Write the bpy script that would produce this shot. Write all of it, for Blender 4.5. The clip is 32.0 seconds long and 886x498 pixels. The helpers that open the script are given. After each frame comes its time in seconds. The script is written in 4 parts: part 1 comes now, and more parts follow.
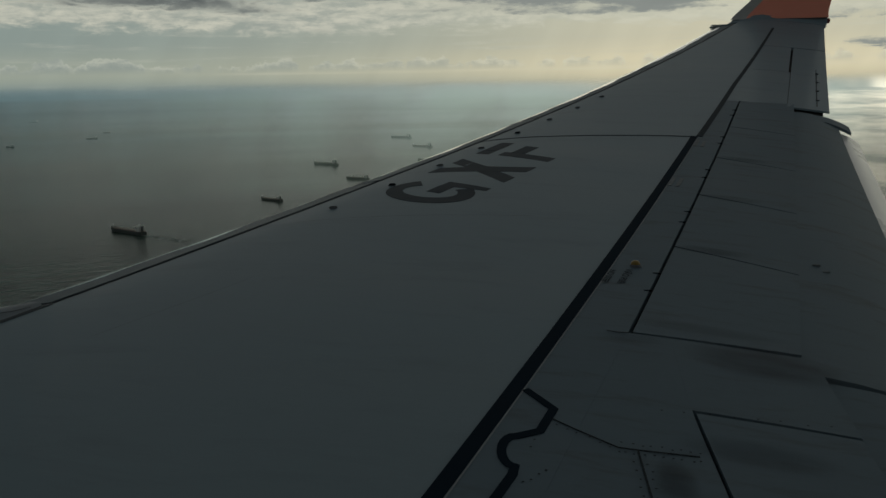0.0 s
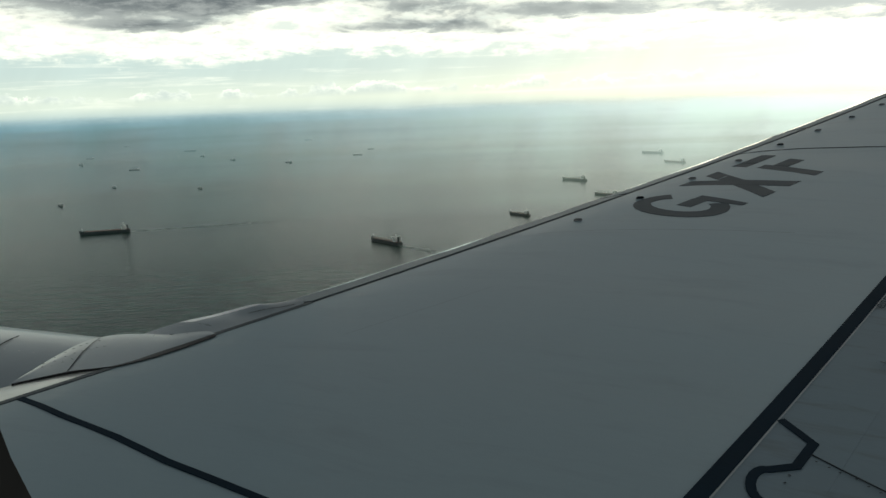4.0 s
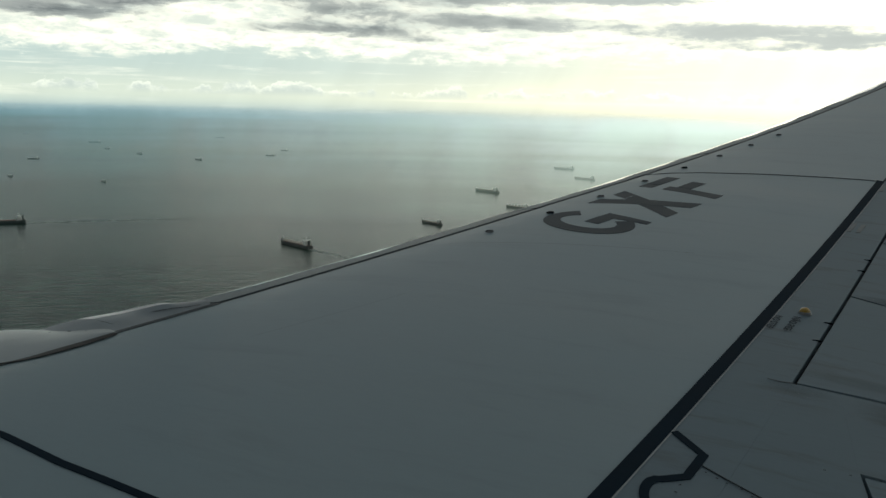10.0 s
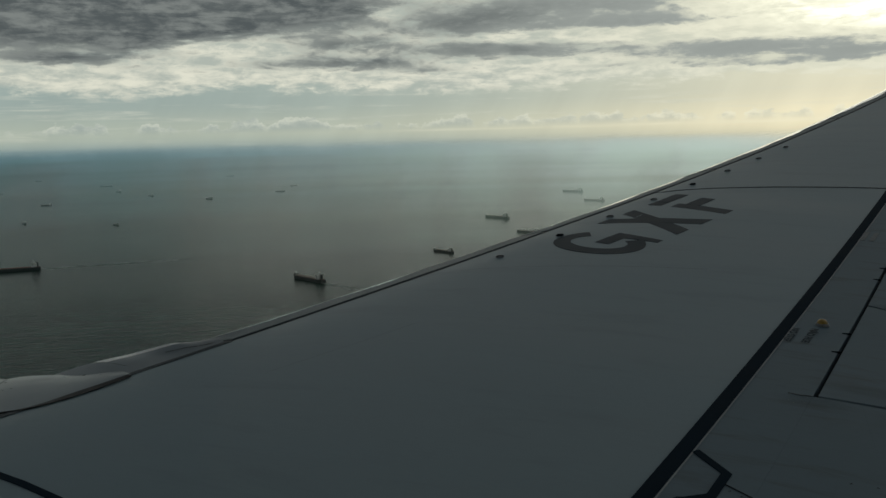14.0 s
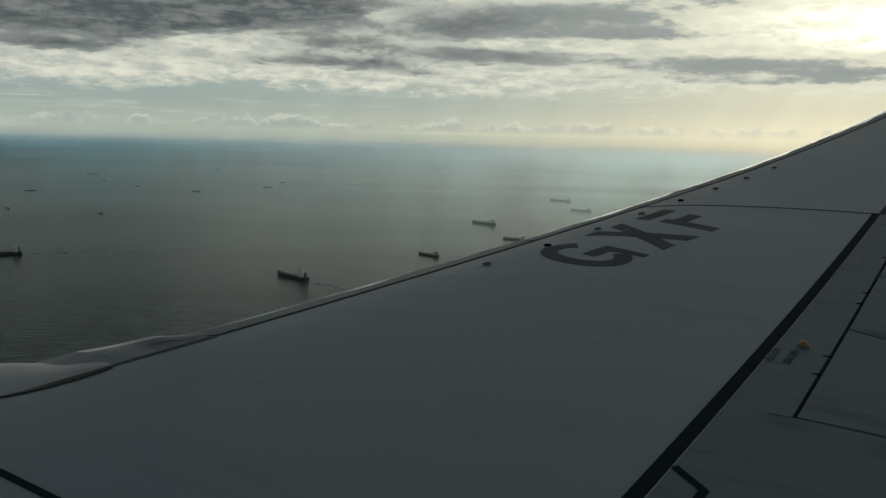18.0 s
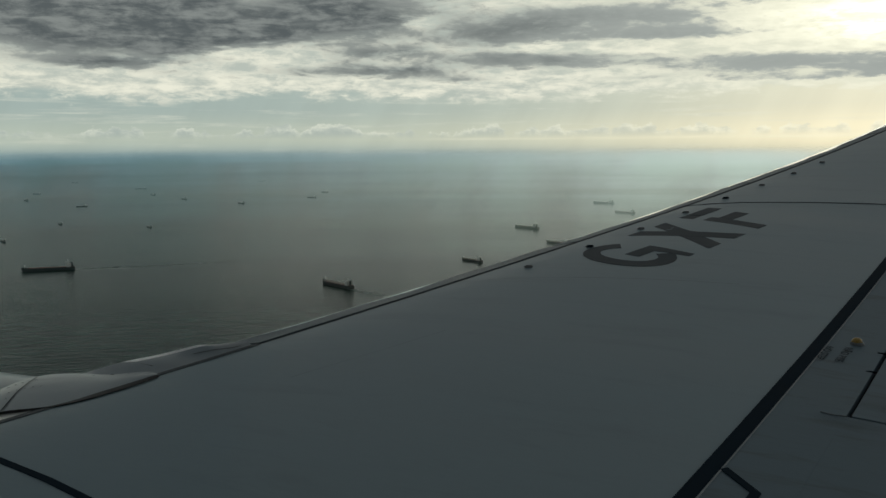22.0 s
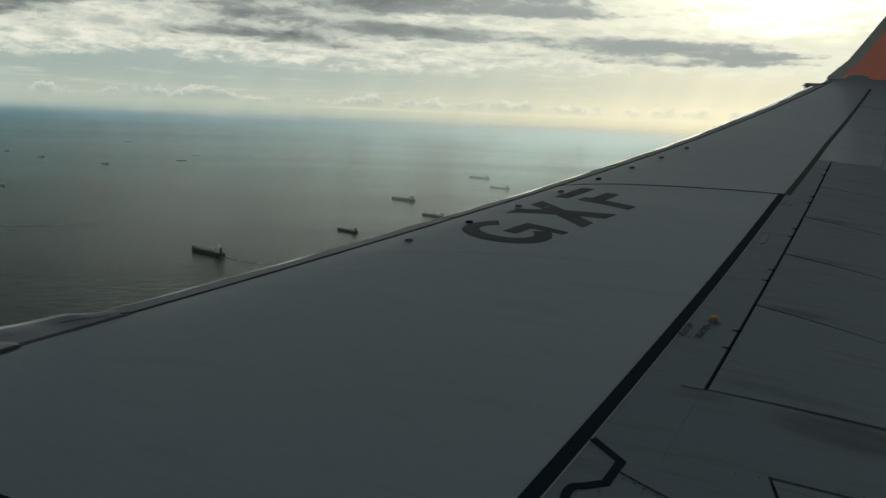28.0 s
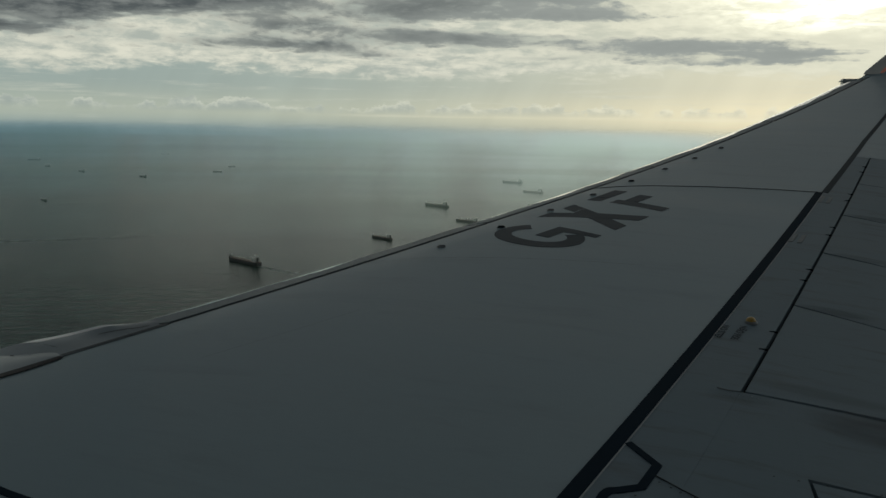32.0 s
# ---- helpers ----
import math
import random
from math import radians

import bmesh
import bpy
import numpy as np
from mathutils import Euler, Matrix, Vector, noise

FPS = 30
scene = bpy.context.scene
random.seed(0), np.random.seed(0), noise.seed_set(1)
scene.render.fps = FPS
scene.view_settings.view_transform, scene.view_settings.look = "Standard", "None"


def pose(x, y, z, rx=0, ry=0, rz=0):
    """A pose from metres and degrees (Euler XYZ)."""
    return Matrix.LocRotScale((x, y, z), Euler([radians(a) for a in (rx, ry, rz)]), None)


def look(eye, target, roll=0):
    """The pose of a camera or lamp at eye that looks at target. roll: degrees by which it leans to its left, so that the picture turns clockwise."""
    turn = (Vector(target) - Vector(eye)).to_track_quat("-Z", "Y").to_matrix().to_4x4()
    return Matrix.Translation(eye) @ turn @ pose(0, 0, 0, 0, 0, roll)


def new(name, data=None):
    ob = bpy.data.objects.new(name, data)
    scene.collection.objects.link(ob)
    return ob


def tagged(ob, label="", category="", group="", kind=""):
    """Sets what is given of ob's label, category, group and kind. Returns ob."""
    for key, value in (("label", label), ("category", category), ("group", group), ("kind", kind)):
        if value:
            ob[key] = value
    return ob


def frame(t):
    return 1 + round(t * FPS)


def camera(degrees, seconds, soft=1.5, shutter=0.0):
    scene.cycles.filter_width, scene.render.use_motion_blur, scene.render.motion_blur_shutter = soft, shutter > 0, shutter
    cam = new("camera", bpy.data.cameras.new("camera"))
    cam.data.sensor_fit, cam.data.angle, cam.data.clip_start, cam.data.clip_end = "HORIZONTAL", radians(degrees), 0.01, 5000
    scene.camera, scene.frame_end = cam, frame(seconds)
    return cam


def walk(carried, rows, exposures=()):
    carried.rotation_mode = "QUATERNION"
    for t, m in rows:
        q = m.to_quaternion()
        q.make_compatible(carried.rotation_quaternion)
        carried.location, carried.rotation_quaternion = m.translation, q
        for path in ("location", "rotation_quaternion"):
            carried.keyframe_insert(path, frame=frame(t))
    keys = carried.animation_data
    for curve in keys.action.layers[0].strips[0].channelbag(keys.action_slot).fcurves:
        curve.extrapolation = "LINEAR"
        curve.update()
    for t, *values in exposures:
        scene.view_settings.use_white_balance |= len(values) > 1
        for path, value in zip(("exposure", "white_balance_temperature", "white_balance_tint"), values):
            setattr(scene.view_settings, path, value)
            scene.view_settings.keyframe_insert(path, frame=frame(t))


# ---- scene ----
cam = camera(55.33, 32.0)


def aim(t, x, y, z, yaw, pitch, roll):
    """Seconds and a pose: yaw to the left of outboard, pitch up, roll as in look()."""
    a, p = radians(yaw), radians(pitch)
    eye = Vector((x, y, z))
    way = Vector((-math.sin(a) * math.cos(p), math.cos(a) * math.cos(p), math.sin(p)))
    return t, look(eye, eye + way, roll)


# x aft, y outboard, z up; the tip's leading edge is near x = 0
PATH = [
    (0, -3.283, 1.662, 1.513, 7.5, -11.12, -1.0), (0.5, -3.286, 1.684, 1.501, 11.03, -11.49, -0.91),
    (1, -3.279, 1.688, 1.495, 14.12, -10.67, -0.8), (1.5, -3.279, 1.684, 1.493, 15.43, -9.99, -0.6),
    (2, -3.262, 1.666, 1.501, 17.91, -10.28, -0.46), (2.5, -3.274, 1.705, 1.484, 19.9, -10.23, -0.82),
    (3, -3.277, 1.721, 1.477, 21.62, -10.19, -1.51), (3.5, -3.281, 1.71, 1.483, 23.12, -10.06, -2.0),
    (4, -3.281, 1.706, 1.484, 24.29, -9.62, -2.12), (4.5, -3.288, 1.712, 1.475, 24.88, -8.92, -1.95),
    (6.5, -3.283, 1.706, 1.48, 25.09, -8.19, -0.87), (7, -3.288, 1.71, 1.474, 24.98, -7.64, -0.64),
    (7.5, -3.289, 1.71, 1.478, 24.22, -7.58, -0.7), (8, -3.274, 1.698, 1.481, 23.26, -7.64, -0.28),
    (8.5, -3.276, 1.702, 1.475, 22.56, -8.19, 0.38), (9, -3.27, 1.697, 1.48, 22.56, -8.89, 0.82),
    (9.5, -3.274, 1.698, 1.481, 21.63, -9.06, 0.82), (10, -3.278, 1.682, 1.488, 18.18, -9.16, 1.27),
    (10.5, -3.296, 1.67, 1.495, 12.41, -8.62, 1.79), (11, -3.301, 1.661, 1.501, 9.15, -8.23, 1.54),
    (11.5, -3.301, 1.663, 1.501, 8.5, -8.44, 1.43), (12, -3.298, 1.662, 1.502, 11.05, -9.0, 1.11),
    (12.5, -3.28, 1.665, 1.499, 15.51, -8.89, 0.7), (13, -3.266, 1.667, 1.501, 18.23, -8.25, -0.18),
    (13.5, -3.272, 1.683, 1.488, 18.94, -7.53, -1.13), (14, -3.271, 1.694, 1.484, 19.01, -7.26, -1.43),
    (14.5, -3.268, 1.707, 1.479, 19.27, -7.35, -0.78), (15, -3.268, 1.692, 1.485, 19.71, -7.34, -0.19),
    (15.5, -3.269, 1.695, 1.483, 19.97, -7.17, -0.23), (17.5, -3.271, 1.675, 1.501, 19.66, -7.29, 1.1),
    (18, -3.284, 1.681, 1.493, 18.0, -7.01, 1.31), (18.5, -3.288, 1.686, 1.492, 16.68, -6.93, 1.57),
    (19, -3.29, 1.681, 1.5, 16.68, -7.15, 1.53), (19.5, -3.287, 1.681, 1.497, 16.89, -6.94, 1.34),
    (20, -3.286, 1.679, 1.496, 17.12, -6.7, 0.92), (20.5, -3.29, 1.683, 1.491, 17.29, -6.5, 0.72),
    (21, -3.281, 1.683, 1.493, 18.78, -6.66, 0.28), (21.5, -3.279, 1.692, 1.487, 20.72, -6.71, -0.26),
    (22, -3.274, 1.707, 1.479, 20.97, -6.63, -0.38), (22.5, -3.28, 1.696, 1.483, 21.05, -6.79, -0.59),
    (23, -3.276, 1.715, 1.476, 21.39, -6.92, -0.94), (23.5, -3.279, 1.695, 1.481, 21.23, -6.88, -0.85),
    (24, -3.277, 1.703, 1.481, 21.28, -6.88, -0.77), (24.5, -3.28, 1.7, 1.482, 21.31, -6.91, -0.88),
    (25, -3.279, 1.708, 1.483, 21.26, -6.93, -1.14), (25.5, -3.281, 1.699, 1.487, 20.48, -7.03, -0.78),
    (26, -3.282, 1.687, 1.49, 18.71, -7.65, -0.13), (26.5, -3.286, 1.689, 1.489, 16.36, -8.22, 1.05),
    (28.5, -3.305, 1.682, 1.493, 11.33, -8.34, 2.89), (29, -3.301, 1.69, 1.492, 10.39, -8.23, 3.56),
    (29.5, -3.297, 1.692, 1.49, 11.64, -8.72, 2.48), (30, -3.281, 1.679, 1.503, 13.75, -8.89, 0.51),
    (30.5, -3.283, 1.672, 1.5, 14.98, -8.28, -0.45), (31, -3.278, 1.681, 1.498, 15.53, -8.59, -0.94),
    (31.5, -3.288, 1.682, 1.5, 15.05, -9.02, -0.17), (32, -3.288, 1.676, 1.495, 14.8, -8.12, 0.94)
]
EXPOSURES = [(0, -0.8), (1.2, -0.72), (2, -0.3), (2.8, 0.4), (4.5, 0.65), (8, 0.58), (9.6, 0.58), (10.2, 0.4), (10.7, 0.0), (11.2, -0.38), (12.2, -0.62), (13, -0.4),
             (15, -0.35), (20, -0.35), (24, -0.03), (26, -0.15), (29, -0.22), (30, -0.3), (32, -0.4)]
walk(cam, [aim(*r) for r in PATH], EXPOSURES)

# ---- world: broken cloud over a low veiled sun ----
SUN_AZ, SUN_EL = -12.0, 22.0      # degrees, azimuth to the left of outboard
HORIZON = -0.66                   # elevation of the sea's edge
SEA = -55.0                       # the sea and its ships stand at a sixteenth, inside the camera's range


class Nodes:
    """Short hand for a node tree of shaders."""

    def __init__(self, tree):
        self.t = tree
        tree.nodes.clear()

    def add(self, kind, **kw):
        n = self.t.nodes.new(kind)
        for k, v in kw.items():
            setattr(n, k, v)
        return n

    def put(self, sock, v):
        if isinstance(v, bpy.types.NodeSocket):
            self.t.links.new(v, sock)
        elif v is not None:
            if sock.type == "RGBA" and len(v) == 3:
                v = (*v, 1)
            sock.default_value = v

    def math(self, op, a, b=None, c=None, clamp=False):
        n = self.add("ShaderNodeMath", operation=op, use_clamp=clamp)
        for i, v in enumerate((a, b, c)):
            self.put(n.inputs[i], v)
        return n.outputs[0]

    def vec(self, op, a, b=None):
        n = self.add("ShaderNodeVectorMath", operation=op)
        self.put(n.inputs[0], a)
        self.put(n.inputs[1], b)
        return n.outputs["Value"] if op in ("DOT_PRODUCT", "LENGTH") else n.outputs[0]

    def mix(self, f, a, b, blend="MIX"):
        n = self.add("ShaderNodeMix", data_type="RGBA", blend_type=blend)
        self.put(n.inputs[0], f)
        self.put(n.inputs[6], a)
        self.put(n.inputs[7], b)
        return n.outputs[2]

    def smooth(self, v, a, b, lo=0.0, hi=1.0):
        n = self.add("ShaderNodeMapRange", interpolation_type="SMOOTHSTEP")
        for i, s in enumerate((v, a, b, lo, hi)):
            self.put(n.inputs[i], s)
        return n.outputs[0]

    def noise(self, at, scale, detail=5.0, rough=0.5, distort=0.0):
        n = self.add("ShaderNodeTexNoise")
        self.put(n.inputs["Vector"], at)
        for k, v in (("Scale", scale), ("Detail", detail), ("Roughness", rough), ("Distortion", distort)):
            n.inputs[k].default_value = v
        return n.outputs[0]

    def xyz(self, x, y, z):
        n = self.add("ShaderNodeCombineXYZ")
        for i, v in enumerate((x, y, z)):
            self.put(n.inputs[i], v)
        return n.outputs[0]


def make_world():
    world = bpy.data.worlds.new("overcast_sky")
    scene.world = world
    world.use_nodes = True
    k = Nodes(world.node_tree)
    way = k.add("ShaderNodeTexCoord").outputs["Generated"]
    sep = k.add("ShaderNodeSeparateXYZ")
    k.put(sep.inputs[0], way)
    x, y, z = sep.outputs
    az = k.math("MULTIPLY", k.math("ARCTAN2", k.math("MULTIPLY", x, -1.0), y), 57.2958)
    el = k.math("SUBTRACT", k.math("MULTIPLY", k.math("ARCSINE", z), 57.2958), HORIZON)
    sky = k.add("ShaderNodeTexSky", sky_type="NISHITA", sun_disc=False, sun_elevation=radians(SUN_EL), sun_rotation=radians(-SUN_AZ),
                altitude=800.0, air_density=1.0, dust_density=4.0).outputs[0]
    blue = k.mix(1.0, sky, (0.10, 0.10, 0.10), "MULTIPLY")

    def bell(ca, ce, wa, we, a=az, e=el):
        d = k.math("ADD", k.math("POWER", k.math("DIVIDE", k.math("SUBTRACT", a, ca), wa), 2.0), k.math("POWER", k.math("DIVIDE", k.math("SUBTRACT", e, ce), we), 2.0))
        return k.math("EXPONENT", k.math("MULTIPLY", d, -1.0))

    # distance to the sun in degrees
    a, e = radians(SUN_AZ), radians(SUN_EL)
    sun = (-math.sin(a) * math.cos(e), math.cos(a) * math.cos(e), math.sin(e))
    off = k.math("MULTIPLY", k.math("ARCCOSINE", k.vec("DOT_PRODUCT", way, sun)), 57.2958)
    wide = k.math("EXPONENT", k.math("MULTIPLY", k.math("POWER", k.math("DIVIDE", off, 28.0), 2.0), -1.0))
    side = k.math("EXPONENT", k.math("MULTIPLY", k.math("POWER", k.math("DIVIDE", k.math("SUBTRACT", az, SUN_AZ), 24.0), 2.0), -1.0))

    # veiled air low over the horizon: cream below, pale green-blue above, warmer towards the sun
    shaft = k.noise(k.xyz(k.math("ADD", k.math("MULTIPLY", az, 0.30), k.math("MULTIPLY", el, 0.16)), k.math("MULTIPLY", el, 0.03), 2.0), 1.0, 3.0, 0.6)
    foot = k.mix(side, AIR_FOOT[0], AIR_FOOT[1])
    low = k.mix(side, AIR_LOW[0], AIR_LOW[1])
    high = k.mix(side, AIR_HIGH[0], AIR_HIGH[1])
    brink = k.mix(side, (0.21, 0.33, 0.38), (0.64, 0.65, 0.56))
    foot = k.mix(k.smooth(el, 0.05, 1.2), brink, foot)
    air = k.mix(k.smooth(el, 0.5, 1.6), foot, low)
    air = k.mix(k.smooth(el, 1.5, 3.6), air, high)
    air = k.mix(0.08, air, blue)
    tone = k.smooth(shaft, 0.3, 0.7, 0.965, 1.03)
    air = k.mix(1.0, air, k.xyz(tone, tone, tone), "MULTIPLY")

    # the cloud deck, drawn out into streaks
    fine = k.noise(k.xyz(k.math("MULTIPLY", az, 0.13), k.math("MULTIPLY", el, 0.60), 3.7), 1.0, 6.0, 0.58, 0.6)
    curl = k.noise(k.xyz(k.math("MULTIPLY", az, 0.34), k.math("MULTIPLY", el, 1.75), 9.2), 1.0, 6.0, 0.62, 0.5)
    tuft = k.noise(k.xyz(k.math("MULTIPLY", az, 0.60), k.math("MULTIPLY", el, 1.6), 6.4), 1.0, 6.0, 0.62, 0.3)
    rag = k.math("ADD", k.math("ADD", k.math("MULTIPLY", k.math("SUBTRACT", fine, 0.5), 1.3), k.math("MULTIPLY", k.math("SUBTRACT", curl, 0.5), 0.85)), k.math("MULTIPLY", k.math("SUBTRACT", tuft, 0.5), 0.95))
    az2 = k.math("ADD", az, k.math("MULTIPLY", k.math("SUBTRACT", fine, 0.5), 7.0))
    el2 = k.math("ADD", el, k.math("MULTIPLY", k.math("SUBTRACT", curl, 0.5), 0.7))
    mass = k.math("ADD", k.smooth(el, 9.5, 12.5, -0.10, 0.2), k.smooth(el, 12.0, 16.0, 0.0, 0.9))
    for ca, ce, wa, we, s in BANKS + STREAKS + GAPS:
        mass = k.math("ADD", mass, k.math("MULTIPLY", bell(ca, ce, wa, we, az2, el2), s))
    lump = k.math("ADD", mass, k.math("MULTIPLY", rag, 1.15))
    dense = k.smooth(lump, 0.12, 0.62)
    core = k.smooth(lump, 0.42, 0.95)

    veil = k.mix(k.smooth(k.math("ADD", tuft, k.math("MULTIPLY", curl, 0.8)), 0.66, 1.14), VEIL[0], VEIL[1])
    gap = k.mix(k.smooth(wide, 0.20, 0.9), veil, (1.08, 1.03, 0.84))
    thin = k.mix(k.smooth(curl, 0.35, 0.65), (0.30, 0.325, 0.325), (0.42, 0.44, 0.42))
    thick = k.mix(k.smooth(k.math("ADD", curl, tuft), 0.8, 1.25), CLOUD_DARK[0], CLOUD_DARK[1])
    grey = k.mix(core, thin, thick)
    grey = k.mix(k.math("MULTIPLY", k.smooth(wide, 0.10, 0.62, 0.0, 0.72), k.smooth(el, 10.5, 14.0, 1.0, 0.3)), grey, (0.50, 0.525, 0.51))
    deck = k.mix(dense, gap, grey)
    shelf = k.smooth(k.math("ADD", el, k.math("ADD", k.math("MULTIPLY", k.math("SUBTRACT", fine, 0.5), 1.6), k.math("MULTIPLY", k.math("SUBTRACT", tuft, 0.5), 1.8))), 3.9, 4.7)
    band = k.math("MULTIPLY", k.smooth(lump, 0.25, 0.6), k.smooth(az, -8.0, -14.0))
    shelf = k.math("MAXIMUM", shelf, k.math("MULTIPLY", band, k.smooth(el, 0.8, 1.6)))

    # thin bright shreds in the clear air below the deck
    shred = k.noise(k.xyz(k.math("MULTIPLY", az, 0.10), k.math("MULTIPLY", el, 2.0), 8.0), 1.0, 5.0, 0.6, 0.4)
    air = k.mix(k.math("MULTIPLY", k.smooth(shred, 0.50, 0.68), k.smooth(el, 0.9, 3.4, 0.25, 0.55)), air, k.mix(0.3, gap, air))
    col = k.mix(shelf, air, deck)

    # a row of small far cumulus: bright rims over soft grey bodies
    heap = k.smooth(k.noise(k.xyz(k.math("MULTIPLY", az, 0.30), 0.0, 5.1), 1.0, 4.0, 0.6), 0.36, 0.66)
    lobes = k.noise(k.xyz(k.math("MULTIPLY", az, 1.3), k.math("MULTIPLY", el, 1.9), 1.3), 1.0, 6.0, 0.66)
    crest = k.math("ADD", 1.75, k.math("ADD", k.math("MULTIPLY", heap, 0.75), k.math("MULTIPLY", k.math("SUBTRACT", lobes, 0.5), 1.5)))
    depth = k.math("SUBTRACT", crest, el)
    inside = k.math("MULTIPLY", k.smooth(depth, 0.0, 0.20), k.smooth(el, 1.35, 2.0))
    inside = k.math("MULTIPLY", inside, k.smooth(heap, 0.0, 0.35))
    rim = k.math("MULTIPLY", k.smooth(depth, 0.0, 0.75, 1.0, 0.0), k.smooth(tuft, 0.36, 0.62, 0.25, 1.0))
    cumulus = k.mix(rim, k.mix(side, (0.43, 0.49, 0.48), (0.86, 0.83, 0.68)), k.mix(side, (0.82, 0.84, 0.75), (1.28, 1.18, 0.92)))
    col = k.mix(k.math("MULTIPLY", inside, 0.78), col, cumulus)

    streak = k.math("MULTIPLY", bell(0.0, 1.45, 16.0, 0.10), k.smooth(shred, 0.40, 0.60, 0.15, 0.5))
    col = k.mix(streak, col, (1.15, 1.06, 0.82))

    # the light that breaks through the gap beneath the sun
    burst = k.math("ADD", k.math("MULTIPLY", bell(-8.0, 8.4, 6.5, 1.5, az2, el2), 0.8), k.math("MULTIPLY", bell(-9.0, 8.2, 4.0, 0.85, az2, el2), 1.5))
    burst = k.math("MULTIPLY", burst, k.math("SUBTRACT", 1.0, k.math("MULTIPLY", dense, 0.93)))
    wisp = k.smooth(k.math("ADD", curl, k.math("MULTIPLY", tuft, 0.8)), 0.72, 1.10, 0.25, 1.0)
    burst = k.math("MULTIPLY", k.math("MULTIPLY", burst, shelf), wisp)

    # rents in the deck round the sun itself, above
    rent = k.noise(k.xyz(k.math("MULTIPLY", az, 0.085), k.math("MULTIPLY", el, 0.30), 1.7), 1.0, 4.0, 0.55, 0.4)
    rent = k.math("MULTIPLY", k.smooth(rent, 0.46, 0.62), bell(SUN_AZ + 5.0, SUN_EL - 1.6, 7.5, 1.3))
    burst = k.math("ADD", burst, k.math("MULTIPLY", rent, 6.0))
    col = k.mix(1.0, col, k.mix(1.0, k.xyz(burst, burst, burst), (1.0, 0.95, 0.78), "MULTIPLY"), "ADD")

    col = k.mix(1.0, col, (0.97, 1.0, 0.955), "MULTIPLY")

    # thick cloud overhead and behind
    col = k.mix(k.math("MULTIPLY", k.smooth(el, 24.0, 46.0), k.smooth(off, 0.0, 26.0)), col, k.mix(k.smooth(fine, 0.3, 0.7), (0.050, 0.062, 0.069), (0.096, 0.114, 0.125)))
    back = k.math("MAXIMUM", k.smooth(az, 56.0, 100.0), k.smooth(az, -75.0, -120.0))
    col = k.mix(k.math("MULTIPLY", back, k.smooth(el, 0.0, 8.0)), col, k.mix(k.smooth(el, 5.0, 35.0), (0.24, 0.25, 0.25), (0.10, 0.11, 0.115)))
    bg = k.add("ShaderNodeBackground")
    k.put(bg.inputs[0], col)
    bg.inputs[1].default_value = 1.0
    out = k.add("ShaderNodeOutputWorld")
    k.put(out.inputs[0], bg.outputs[0])


# colours away from the sun and towards it
AIR_FOOT = (0.43, 0.52, 0.51), (0.86, 0.82, 0.62)
AIR_LOW = (0.55, 0.615, 0.55), (1.02, 0.96, 0.74)
AIR_HIGH = (0.42, 0.51, 0.505), (0.74, 0.75, 0.64)
VEIL = (0.56, 0.60, 0.56), (0.98, 0.95, 0.83)
CLOUD_DARK = (0.112, 0.128, 0.138), (0.270, 0.288, 0.290)
# clouds: azimuth, elevation, half width, half height (degrees), weight
BANKS = [(41, 8.8, 10, 2.1, 2.0), (27.5, 9.7, 6.5, 1.35, 1.0), (9, 9.3, 10, 0.9, 0.85), (16.5, 8.1, 7.0, 1.2, 0.9), (-9, 11.3, 12, 1.2, 1.25), (24, 13.6, 22, 1.4, 0.5),
         (-19, 9.3, 5, 1.0, 0.7), (-21, 6.4, 4, 0.6, 0.7), (-20, 4.3, 5, 0.5, 0.6), (-21, 2.6, 5, 0.4, 0.5)]
STREAKS = [(42.2, 6.2, 3.6, 0.4, 0.8), (14.5, 6.5, 7, 0.55, 0.8), (26.8, 5.9, 5.5, 0.45, 0.8), (25.3, 7.1, 3.5, 0.45, 0.75), (19.7, 5.3, 3.0, 0.3, 0.6), (0.5, 6.1, 5.5, 0.75, 0.85),
           (-7, 5.6, 5, 0.6, 0.75), (5.6, 8.0, 4.2, 0.4, 0.7), (34, 8.2, 3, 0.45, 0.5), (-2, 5.0, 5, 0.25, 0.5), (8, 5.3, 4, 0.22, 0.4)]
GAPS = [(-7.5, 8.2, 6.0, 1.3, -0.8), (33, 7.2, 6, 0.5, -0.4), (33.0, 10.0, 2.0, 0.9, -0.4), (18, 11.5, 7, 0.5, -0.5), (22.0, 9.0, 1.6, 0.5, -0.5), (8, 7.3, 6, 0.35, -0.55), (30, 4.9, 16, 0.4, -0.5), (4, 4.6, 10, 0.3, -0.4),
        (13, 7.4, 3, 0.2, -0.4)]
make_world()

sun_lamp = bpy.data.lights.new("sun", "SUN")
sun_lamp.energy, sun_lamp.angle, sun_lamp.color = 0.30, radians(90), (1.0, 0.93, 0.80)
sun_ob = new("sun", sun_lamp)
sun_ob.matrix_world = look((0, 0, 0), (math.sin(radians(SUN_AZ)) * math.cos(radians(SUN_EL)), -math.cos(radians(SUN_AZ)) * math.cos(radians(SUN_EL)), -math.sin(radians(SUN_EL))))


